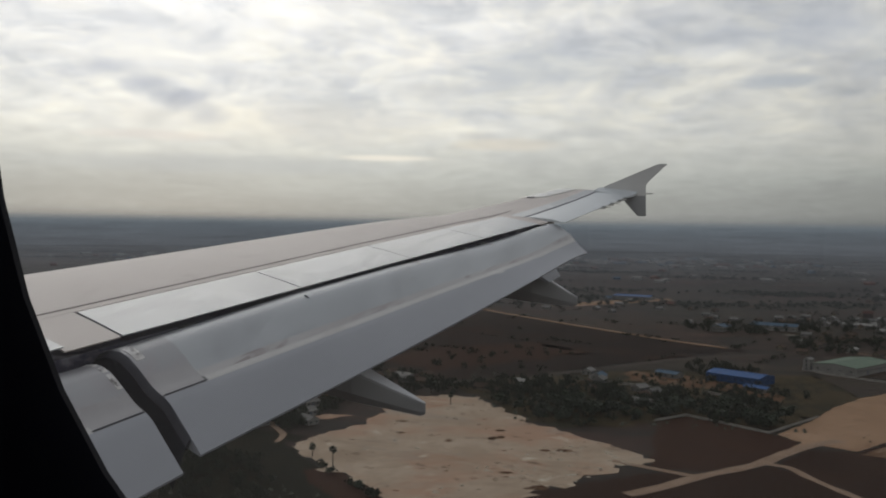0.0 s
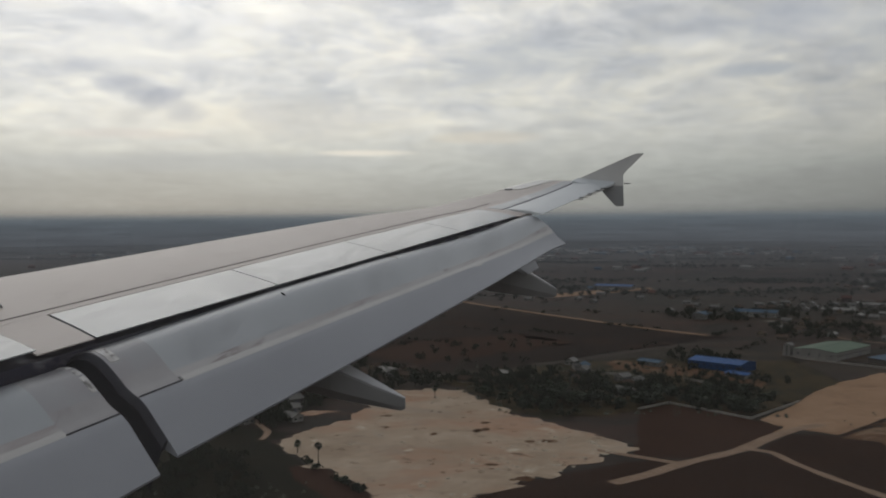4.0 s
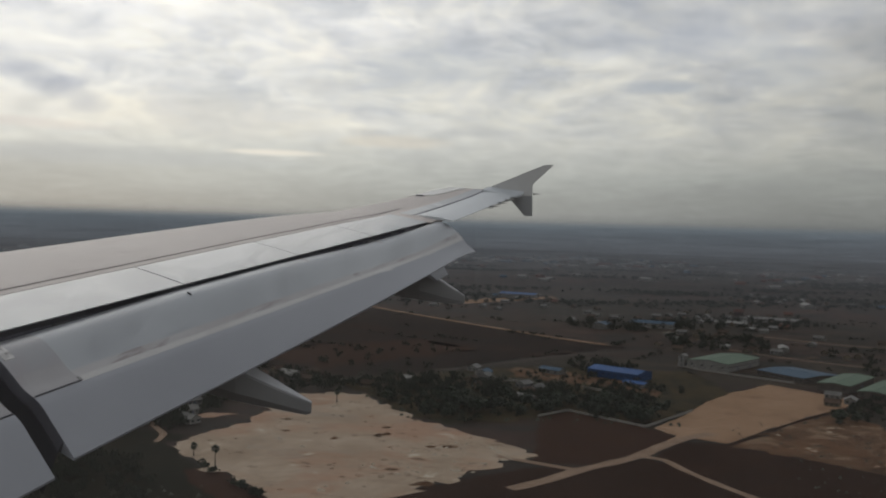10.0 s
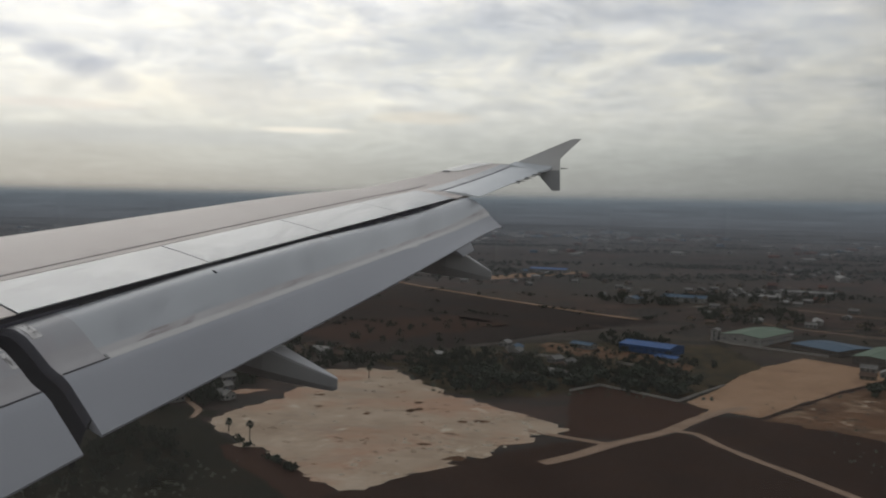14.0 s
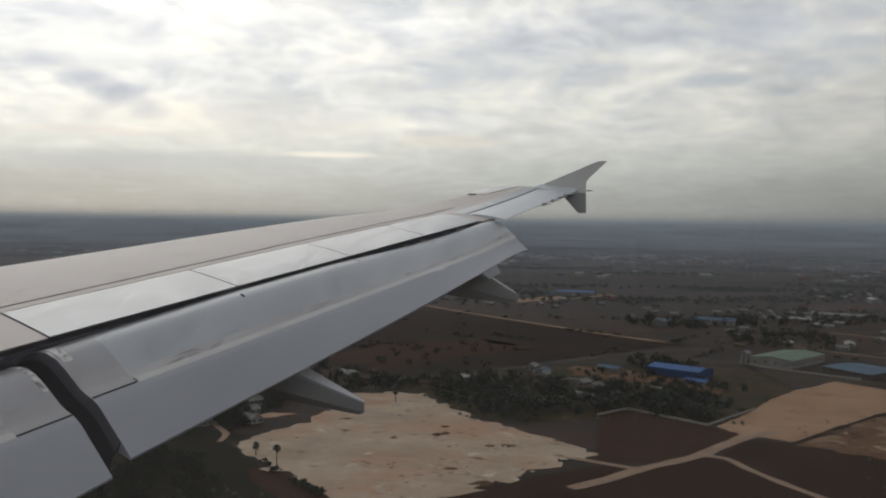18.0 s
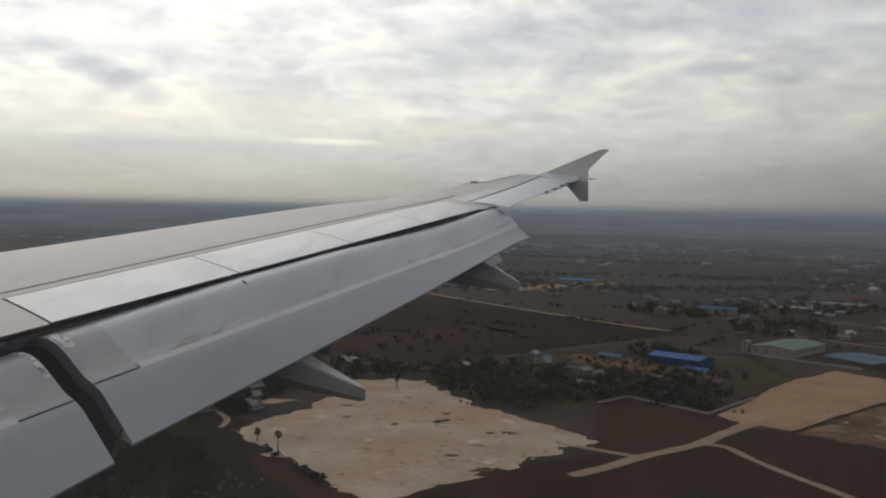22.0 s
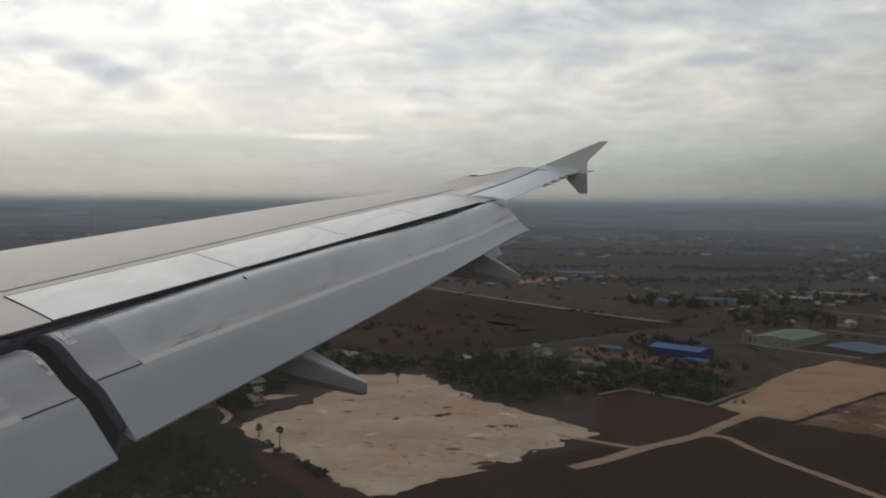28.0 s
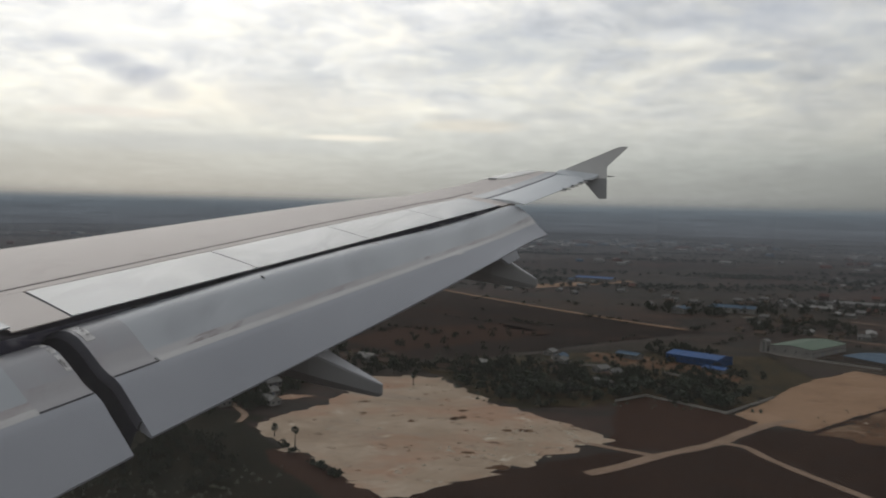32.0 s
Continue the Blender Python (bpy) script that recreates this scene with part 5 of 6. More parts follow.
def slope_bm(l, w, eave, ridge, side, over=0.6, thick=0.18):
    bm = bmesh.new()
    dz = (ridge - eave) / (w / 2) * over
    lo = [(-l / 2 - over, side * (w / 2 + over), eave - dz + 0.05), (l / 2 + over, side * (w / 2 + over), eave - dz + 0.05), (l / 2 + over, 0, ridge + 0.05), (-l / 2 - over, 0, ridge + 0.05)]
    vs = [bm.verts.new(p) for p in lo] + [bm.verts.new((p[0], p[1], p[2] + thick)) for p in lo]
    for q in ((3, 2, 1, 0), (4, 5, 6, 7), (0, 1, 5, 4), (1, 2, 6, 5), (2, 3, 7, 6), (3, 0, 4, 7)):
        bm.faces.new([vs[k] for k in q])
    bmesh.ops.recalc_face_normals(bm, faces=bm.faces)
    return bm


def hall(name, x, y, yaw, l, w, eave, ridge, roof, wall, label, category="building", long_windows=0, gable_windows=0, storeys=1, doors=1, group="", gable=None):
    thing = empty(name, pose(x, y, 0, 0, 0, yaw), label, category, group)
    if gable:
        for side in (-1, 1):
            bm = bmesh.new()
            ends = [[bm.verts.new((side * (l / 2 + dx), yy, zz)) for yy, zz in ((-w / 2, 0), (w / 2, 0), (w / 2, eave), (0, ridge), (-w / 2, eave))] for dx in (0.0, 0.04)]
            bm.faces.new(ends[1])
            for k in range(5):
                bm.faces.new((ends[0][k], ends[0][(k + 1) % 5], ends[1][(k + 1) % 5], ends[1][k]))
            bmesh.ops.recalc_face_normals(bm, faces=bm.faces)
            part("gable", bm, gable, thing, "plastered pale gable wall")
    part("wall", gable_bm(l, w, eave, ridge), wall, thing)
    for side in (-1, 1):
        part("roof", slope_bm(l, w, eave, ridge, side), roof, thing)
    part("ridge_cap", box_bm(-l / 2 - 0.6, l / 2 + 0.6, -0.35, 0.35, ridge + 0.16, ridge + 0.34), roof, thing)
    for s in range(storeys):
        z = eave * (s + 0.55) / storeys
        hh = min(1.4, eave / storeys * 0.45)
        for k in range(long_windows):
            for side in (-1, 1):
                cx = lerp(-l / 2, l / 2, (k + 0.5) / long_windows)
                part("window", box_bm(cx - 0.9, cx + 0.9, side * w / 2 - 0.06, side * w / 2 + 0.06, z - hh / 2, z + hh / 2), G["glass"], thing)
        for k in range(gable_windows):
            for side in (-1, 1):
                cy = lerp(-w / 2, w / 2, (k + 0.5) / gable_windows)
                part("window", box_bm(side * l / 2 - 0.06, side * l / 2 + 0.06, cy - 0.8, cy + 0.8, z - hh / 2, z + hh / 2), G["glass"], thing)
    for k in range(doors):
        cx = lerp(-l / 2, l / 2, (k + 0.8) / (doors + 0.6))
        part("door", box_bm(cx - 1.6, cx + 1.6, -w / 2 - 0.08, -w / 2 + 0.08, 0, min(3.6, eave * 0.75)), G["door"], thing)
    return thing


hall("warehouse", 564, -301, -31, 80, 33, 6.0, 9.0, G["roof_dark"], G["wall_dark"], "large old warehouse with dark weathered roof and white gable", "warehouse", 12, 7, 1, 2, "", G["wall_pale"])
hall("factory_hall", 537, -339, -29, 62, 20, 5.0, 8.0, G["roof_blue"], G["wall_white"], "white factory hall with bright blue sheet roof", "factory", 16, 5, 1, 2)
hall("office_block", 596, -343, -29, 24, 11, 8.0, 10.0, G["roof_steel_blue"], G["wall_white"], "white two-storey office with blue roof", "building", 6, 3, 2, 1)
hall("office_block", 580, -357, -29, 14, 13, 9.0, 11.0, G["roof_steel_blue"], G["wall_white"], "white two-storey office with blue roof", "building", 4, 4, 2, 1)
hall("warehouse", 484, -384, -29, 56, 18, 5.0, 7.5, G["roof_white"], G["wall_white"], "long warehouse with pale sheet roof", "warehouse", 8, 3)
hall("warehouse", 476, -396, -29, 30, 12, 4.5, 6.0, G["roof_white"], G["wall_white"], "low annex with pale sheet roof", "warehouse", 4, 2)
hall("shed", 428, -358, -20, 20, 14, 4.5, 6.5, G["roof_grey"], G["wall_white"], "white shed with grey sheet roof", "shed", 4, 2)
hall("shed", 564, -390, -20, 20, 14, 4.0, 6.0, G["roof_white"], G["concrete"], "open shed with pale roof", "shed")
hall("factory_hall", 840, -228, -40, 66, 38, 7.0, 9.0, G["roof_green"], G["wall_white"], "wide white factory hall with pale green roof", "factory", 12, 4, 1, 2)
hall("factory_hall", 788, -276, 31, 48, 44, 4.4, 5.6, G["roof_steel_blue"], G["wall_dark"], "factory hall with steel-blue roof", "factory", 10, 4, 1, 2)
hall("factory_hall", 747, -300, -38, 66, 24, 6.0, 7.2, G["roof_green"], G["wall_dark"], "factory hall with pale green roof", "factory", 10, 3)
hall("factory_hall", 728, -323, -38, 72, 22, 4.0, 5.2, G["roof_green"], G["wall_dark"], "low factory hall with pale green roof", "factory", 10, 3)
hall("water_tower", 832, -190, -38, 7, 6, 10.0, 11.2, G["roof_grey"], G["wall_white"], "white narrow tower beside the factory", "tower", 0, 1, 3, 1)
hall("factory_hall", 758, -122, 52, 45, 25, 6.0, 8.0, G["roof_blue"], G["wall_blue"], "hall with bright blue sheet roof and walls", "factory", 8, 4)
hall("shed", 716, -128, 52, 18, 9, 3.0, 4.2, G["roof_blue"], G["wall_white"], "low lean-to with blue sheet roof", "shed", 3, 2)
hall("shed", 768, -68, 50, 20, 10, 3.5, 5.0, G["roof_steel_blue"], G["wall_white"], "small shed with blue-grey roof", "shed", 3, 2)
hall("factory_hall", 1131, -159, -25, 26, 16, 6.0, 8.0, G["roof_steel_blue"], G["wall_white"], "small far hall with blue roof", "factory", 4, 2)
hall("factory_hall", 1160, -226, 65, 54, 20, 6.0, 8.5, G["roof_steel_blue"], G["wall_white"], "far hall with steel-blue roof", "factory", 8, 3)
hall("factory_hall", 1280, -418, 68, 64, 14, 4.0, 6.0, G["roof_grey"], G["wall_white"], "long far shed with grey roof", "factory", 6, 2)
hall("factory_hall", 1215, -338, 60, 40, 12, 4.0, 6.0, G["roof_white"], G["wall_white"], "long far shed with pale roof", "factory", 6, 2)
hall("shed", 970, -324, -15, 28, 9, 3.5, 5.0, G["roof_white"], G["wall_white"], "pale-roofed long shed in a field", "shed", 4, 1)
hall("shed", 625, -348, -30, 26, 10, 4.0, 5.5, G["roof_green"], G["concrete"], "shed with green roof behind the warehouse", "shed", 4, 2)
hall("factory_hall", 1546, -553, -10, 46, 16, 6.0, 8.0, G["roof_white"], G["wall_white"], "far white building in fields", "building", 6, 3, 2)


hall("shed_bay", 397, 308, -58, 56, 14, 4.5, 6.2, G["roof_tan"], G["wall_dark"], "long brown-roofed shed beside the village road", "shed", 8, 2, 1, 1, "brown sheds in a row")
hall("shed_bay", 407, 293, -58, 56, 14, 4.5, 6.2, G["roof_tan"], G["wall_dark"], "long brown-roofed shed beside the village road", "shed", 8, 2, 1, 1, "brown sheds in a row")
hall("shed_bay", 417, 278, -58, 56, 14, 4.5, 6.2, G["roof_tan"], G["wall_dark"], "long brown-roofed shed beside the village road", "shed", 8, 2, 1, 1, "brown sheds in a row")
hall("shed", 435, 247, -46, 24, 8, 3.5, 4.6, G["roof_grey"], G["concrete"], "long grey-roofed shed beside a green field", "shed", 4, 1)
hall("factory_hall", 509, 329, -58, 30, 18, 5.0, 7.0, G["roof_steel_blue"], G["wall_white"], "white hall with blue roof in the village", "factory", 8, 3)
hall("school", 733, 355, -66, 62, 12, 9.0, 11.0, G["roof_red"], G["wall_white"], "white three-storey school with red roof", "school", 14, 2, 3, 2)
hall("shed", 775, 249, -60, 34, 9, 3.5, 5.0, G["roof_white"], G["wall_white"], "long pale-roofed shed among village trees", "shed", 5, 1)
hall("factory_hall", 1590, -80, 70, 64, 24, 6.0, 8.0, G["roof_blue"], G["wall_white"], "far hall with blue roof beside a road", "factory", 10, 3)


def house(roof, wall, l, w, eave, ridge, storeys, label):
    return hall("house", 0, 0, 0, l, w, eave, ridge, roof, wall, label, "house", 3, 2, storeys, 1, "village houses")


KINDS = [
    house(G["roof_grey"], G["wall_white"], 11, 8, 3.2, 5.2, 1, "small white house with rusty zinc roof"),
    house(G["roof_red"], G["wall_cream"], 12, 9, 3.4, 6.0, 1, "cream house with red tiled roof"),
    house(G["roof_brown"], G["wall_cream"], 10, 7, 3.0, 5.0, 1, "cream house with brown roof"),
    house(G["roof_red"], G["wall_pink"], 13, 10, 6.2, 9.0, 2, "pink two-storey house with red roof"),
    house(G["roof_white"], G["wall_white"], 14, 7, 3.0, 4.4, 1, "low white house with pale sheet roof"),
    house(G["roof_steel_blue"], G["wall_white"], 13, 9, 3.4, 5.6, 1, "white house with blue sheet roof"),
]
rng = random.Random(5)
spots = []


def free(x, y, gap):
    if any((x - a) ** 2 + (y - b) ** 2 < gap * gap for a, b in spots):
        return False
    spots.append((x, y))
    return True


BLOCKS = [(670, -23, 48, 36, 5), (730, 11, 48, 36, 5), (670, -253, 26, 22, 3), (1210, -177, 84, 60, 12), (1294, -357, 108, 110, 26), (1006, -257, 72, 70, 10), (1654, -587, 144, 130, 24), (430, -446, 50, 70, 16), (934, -407, 144, 60, 8), (1450, -47, 144, 160, 14), (622, 213, 102, 60, 40), (526, 288, 48, 40, 14), (1102, 313, 108, 80, 12), (705, 140, 24, 22, 6), (676, 66, 14, 12, 3), (1110, -260, 50, 40, 6), (1190, -350, 50, 50, 8)]
first = {}
for cx, cy, rx, ry, count in BLOCKS:
    for i in range(count):
        for tries in range(30):
            x, y = cx + rng.uniform(-rx, rx), cy + rng.uniform(-ry, ry)
            if free(x, y, 14):
                break
        k = rng.choices(range(6), (6, 0.5, 6, 0.4, 1.5, 0.7) if not (y > 250 and x < 800) else (5, 5, 4, 2, 3, 2))[0]
        m = pose(x, y, 0, 0, 0, -30 + rng.choice((0, 90)) + rng.uniform(-12, 12))
        if k not in first:
            first[k] = True
            KINDS[k].matrix_world = m
        else:
            copy_thing(KINDS[k], m)


for k, thing in enumerate(KINDS):
    if k not in first:
        thing.matrix_world = pose(700 + 18 * k, 170, 0, 0, 0, -30)


# far towns: small gabled blocks, too far to pick apart
def far_town(name, roof, share, seed):
    rng = random.Random(seed)
    verts, faces = [], []
    for cx, cy, rx, ry, count in ((3300, -330, 420, 420, 210), (2700, -900, 260, 200, 36), (3000, 1150, 400, 400, 90), (2100, 860, 200, 160, 30), (2300, -640, 160, 140, 14), (2250, -180, 90, 90, 10), (3600, 500, 350, 260, 50)):
        for i in range(int(count * share)):
            o = Vector((cx + rng.gauss(0, 0.7) * rx, cy + rng.gauss(0, 0.7) * ry, 0))
            g = rng.uniform(0.8, 2.4)
            l, w, e, r = 8 * g, 5 * g, 4.5 * rng.uniform(0.7, 1.4), 0
            r = e + 2.5
            t = Matrix.Rotation(rng.uniform(0, 3.1), 3, "Z")
            n = len(verts)
            verts += [o + t @ Vector(q) for q in ((-l, -w, 0), (l, -w, 0), (l, w, 0), (-l, w, 0), (-l, -w, e), (l, -w, e), (l, w, e), (-l, w, e), (-l, 0, r), (l, 0, r))]
            faces += [tuple(n + k for k in q) for q in ((0, 1, 5, 4), (2, 3, 7, 6), (1, 2, 6, 9, 5), (3, 0, 4, 8, 7), (4, 5, 9, 8), (6, 7, 8, 9))]
    tagged(mesh_ob(name, verts, faces, roof), "far hazy town of small pale houses", "town", kind="stuff")


far_town("far_town", G["roof_white"], 0.10, 61)
far_town("far_town", G["roof_grey"], 0.35, 62)
far_town("far_town", G["roof_steel_blue"], 0.1, 63)
far_town("far_town", G["roof_red"], 0.15, 64)


# walls round the lot behind the track
def long_wall(pts, label):
    total = empty("perimeter_wall", pose(pts[0][0], pts[0][1], 0), label, "wall")
    bm0 = box_bm(-2.0, 2.0, -0.12, 0.12, 0, 1.5)
    panel = bpy.data.meshes.new("panel")
    bm0.to_mesh(panel)
    bm0.free()
    panel.materials.append(G["concrete"])
    bm0 = box_bm(-0.2, 0.2, -0.2, 0.2, 0, 1.7)
    post = bpy.data.meshes.new("post")
    bm0.to_mesh(post)
    bm0.free()
    post.materials.append(G["concrete"])
    base = Vector(pts[0])
    for a, b in zip(pts, pts[1:]):
        a, b = Vector(a), Vector(b)
        d = b - a
        k = max(1, round(d.length / 4.3))
        ang = math.degrees(math.atan2(d.y, d.x))
        for i in range(k):
            p, q = a + d * ((i + 0.5) / k) - base, a + d * (i / k) - base
            for name, data, c in (("panel", panel, p), ("post", post, q)):
                ob = new(name, data)
                ob.parent = total
                ob.matrix_local = pose(c.x, c.y, 0, 0, 0, ang)


long_wall([(588, -44), (610, -65), (567, -108), (623, -149)], "pale concrete wall round a scrubby lot")
long_wall([(767, -10), (748, -4), (736, -12), (724, -22), (718, -40)], "broken white wall among scrub")
long_wall([(700, -86), (682, -108), (661, -130)], "low pale wall behind the trees")
long_wall([(712, 30), (688, 22)], "short stretch of pale wall among trees")
long_wall([(836, -186), (812, -199), (790, -222), (756, -262)], "low pale wall in front of the factory")


# ---- trees ----
def tree(seed, height, spread, leaf, leaves, size, label, gap=0.0):
    rng = random.Random(seed)
    thing = empty("tree", pose(0, 0, 0), label, "tree", "trees on the plain")
    rings = []
    for i in range(6):
        t = i / 5
        r = lerp(0.055, 0.018, t) * height * 0.5
        rings.append([Vector((math.cos(u) * r + 0.03 * height * math.sin(t * 2 + seed), math.sin(u) * r, t * height * 0.62)) for u in [2 * math.pi * k / 6 for k in range(6)]])
    v, f = loft(rings)
    tips = []
    for k in range(6):
        u = 2 * math.pi * k / 6 + rng.uniform(-0.4, 0.4)
        z0 = height * rng.uniform(0.28, 0.5)
        tip = Vector((math.cos(u) * spread * rng.uniform(0.45, 0.8), math.sin(u) * spread * rng.uniform(0.45, 0.8), height * rng.uniform(0.5, 0.85)))
        tips.append(tip)
        n = len(v)
        base = Vector((0, 0, z0))
        for p, r in ((base, 0.012 * height), (tip, 0.004 * height)):
            v += [p + Vector((math.cos(w) * r, math.sin(w) * r, 0)) for w in (0, 2.1, 4.2)]
        f += [(n, n + 1, n + 4, n + 3), (n + 1, n + 2, n + 5, n + 4), (n + 2, n, n + 3, n + 5)]
    mesh_ob("trunk", v, f, G["bark"], thing)
    verts, faces = [], []
    tips += [Vector((rng.uniform(-0.5, 0.5) * spread, rng.uniform(-0.5, 0.5) * spread, height * rng.uniform(0.6, 0.95))) for _ in range(7)]
    for i in range(leaves):
        c = tips[i % len(tips)]
        r = spread * 0.42
        d = Vector((rng.gauss(0, 0.45), rng.gauss(0, 0.45), rng.gauss(0, 0.33))) * r + c
        if d.z < height * 0.22:
            d.z = height * 0.3
        e = Euler((rng.uniform(-1, 1), rng.uniform(-1, 1), rng.uniform(0, 6.3))).to_matrix()
        n = len(verts)
        s = size * rng.uniform(0.6, 1.4)
        verts += [d + e @ Vector(q) * s for q in ((-0.5, -0.35, 0), (0.5, -0.3, 0.1), (0.45, 0.35, -0.05), (-0.4, 0.4, 0.12))]
        faces.append((n, n + 1, n + 2, n + 3))
    mesh_ob("crown", verts, faces, leaf, thing)
    return thing


TREES = [tree(1, 9, 5.0, G["leaf"], 420, 1.5, "broad dark green tree on dry land"), tree(2, 7, 4.0, G["leaf"], 360, 1.3, "rounded dark green tree on dry land"),
         tree(3, 6, 3.6, G["leaf_dry"], 300, 1.2, "dusty olive-green tree on dry land"), tree(4, 11, 4.6, G["leaf"], 460, 1.5, "tall dark green tree on dry land"), tree(5, 3.2, 2.6, G["leaf_dry"], 220, 1.0, "low dusty olive bush on dry land")]


def palm(x, y, h):
    thing = empty("palm_tree", pose(x, y, 0), "sugar palm standing alone on sand", "tree")
    rings = [[Vector((math.cos(u) * r + 0.02 * i, math.sin(u) * r, h * i / 6)) for u in [2 * math.pi * k / 7 for k in range(7)]] for i, r in enumerate((0.42, 0.32, 0.28, 0.25, 0.24, 0.23, 0.22))]
    v, f = loft(rings)
    mesh_ob("trunk", v, f, G["bark"], thing)
    rng = random.Random(int(x))
    verts, faces = [], []
    for i in range(64):
        u, e = rng.uniform(0, 6.3), rng.uniform(-0.9, 1.4)
        d = Vector((math.cos(u) * math.cos(e), math.sin(u) * math.cos(e), math.sin(e)))
        side = d.cross(Vector((0, 0, 1))).normalized() * 0.55
        o = Vector((0.12, 0, h))
        n = len(verts)
        verts += [o + d * 0.3, o + d * 1.5 + side, o + d * 2.4 - Vector((0, 0, 0.3)), o + d * 1.5 - side]
        faces.append((n, n + 1, n + 2, n + 3))
    mesh_ob("crown", verts, faces, G["leaf"], thing)


palm(439, 121, 9.5)
palm(461, 138, 5.0)
palm(612, 88, 7.0)
rng = random.Random(9)
placed = set()


far_crowns = ([], [])


def far_crown(x, y, grow):
    v, f = far_crowns
    h = rng.uniform(5, 9) * grow
    for q in range(14):
        n = len(v)
        c = Vector((x, y, h * 0.6)) + Vector((rng.gauss(0, 0.3), rng.gauss(0, 0.3), rng.gauss(0, 0.22))) * h
        c.z = max(c.z, h * 0.3)
        r = h * rng.uniform(0.12, 0.26)
        v += [c + Vector((math.cos(j * 1.257) * r * rng.uniform(0.6, 1.3), math.sin(j * 1.257) * r * rng.uniform(0.6, 1.3), -r * rng.uniform(0.2, 1.2))) for j in range(5)] + [c + Vector((0, 0, r))]
        f += [(n + j, n + (j + 1) % 5, n + 5) for j in range(5)]


def plant(x, y, kinds=(0, 1, 2, 3, 4), grow=1.0):
    k = rng.choice(kinds)
    if x > 640 or y < -386 or y > 140 or rng.random() < 0.22:
        far_crown(x, y, grow)
        return
    g = rng.uniform(0.75, 1.3) * grow
    m = pose(x, y, 0, 0, 0, rng.uniform(0, 360)) @ Matrix.Diagonal((g, g, g * rng.uniform(0.85, 1.1), 1))
    if k not in placed:
        placed.add(k)
        TREES[k].matrix_world = m
    else:
        copy_thing(TREES[k], m).matrix_world = m


def clear(x, y, r=9):
    return all((x - a) ** 2 + (y - b) ** 2 > r * r for a, b in spots)


def inside(x, y, poly):
    hit = False
    for (x0, y0), (x1, y1) in zip(poly, poly[1:] + poly[:1]):
        if (y0 > y) != (y1 > y) and x < (x1 - x0) * (y - y0) / (y1 - y0) + x0:
            hit = not hit
    return hit


def grove(poly, count, kinds=(0, 1, 2, 3, 4), grow=1.0):
    xs, ys = [p[0] for p in poly], [p[1] for p in poly]
    n = 0
    for tries in range(count * 12):
        x, y = rng.uniform(min(xs), max(xs)), rng.uniform(min(ys), max(ys))
        if inside(x, y, poly) and clear(x, y, 6):
            plant(x, y, kinds, grow)
            n += 1
            if n >= count:
                break


grove([(569, -104), (610, -62), (590, -42), (640, -30), (690, -60), (690, -100), (658, -132), (623, -140)], 150, (0, 1, 1, 4, 4), 0.85)
grove([(552, 14), (578, 34), (650, 72), (690, 96), (730, 40), (690, -30), (640, -30), (588, -40)], 190, (0, 1, 1, 4, 4), 0.85)
grove([(600, -236), (650, -268), (700, -310), (650, -330), (606, -270)], 44, (0, 1, 2, 4), 0.8)
grove([(370, -396), (450, -394), (520, -426), (510, -526), (380, -526)], 80, (0, 1, 3), 1.0)
grove([(420, 112), (443, 130), (452, 136), (430, 118)], 12, (1, 4, 4), 0.6)
grove([(392, 84), (414, 104), (420, 112), (398, 94)], 14, (1, 4, 4), 0.6)
grove([(370, 130), (440, 150), (470, 190), (420, 220), (350, 190)], 90, (1, 4, 4), 0.7)
grove([(500, 160), (560, 170), (640, 150), (660, 190), (560, 230), (500, 200)], 70, (0, 1, 2, 4))
grove([(640, 130), (650, 80), (700, 100), (740, 130), (690, 190)], 40, (0, 1, 2, 4), 0.8)
grove([(760, 23), (900, 13), (900, 133), (760, 133)], 20, (1, 2, 4), 0.7)
grove([(770, -100), (820, -70), (830, -110), (800, -150)], 26, (0, 1, 4), 0.9)
grove([(940, -200), (1050, -220), (1070, -330), (960, -310)], 46, (0, 1, 2, 4))
grove([(1090, -120), (1200, -120), (1230, -280), (1110, -270)], 60, (0, 1, 2, 4))
grove([(1130, -250), (1300, -270), (1330, -480), (1200, -470)], 60, (0, 1, 2, 4))
grove([(790, -330), (960, -350), (1030, -490), (810, -450)], 20, (1, 2, 4))
grove([(1500, -480), (1750, -490), (1800, -730), (1560, -710)], 60, (0, 1, 2))
grove([(1330, 100), (1550, 120), (1570, -180), (1380, -160)], 20, (0, 1, 2))
grove([(680, -160), (740, -150), (770, -40), (700, -40)], 36, (2, 4, 4), 0.7)
village_trees = 0
while village_trees < 120:
    px, py = rng.uniform(520, 780), rng.uniform(150, 340)
    if clear(px, py, 7):
        far_crown(px, py, 1.0)
        village_trees += 1
for k, (x, y) in enumerate(((628, 128), (560, 136), (590, 132), (650, 108), (606, 134))):
    if k not in placed:
        placed.add(k)
        TREES[k].matrix_world = pose(x, y, 0, 0, 0, 40 * k)
for x, y in ((596, -236), (606, -240), (616, -246), (628, -250), (640, -262), (662, -278), (690, -300), (652, -270)):
    plant(x, y, (1, 2, 4), 0.7)


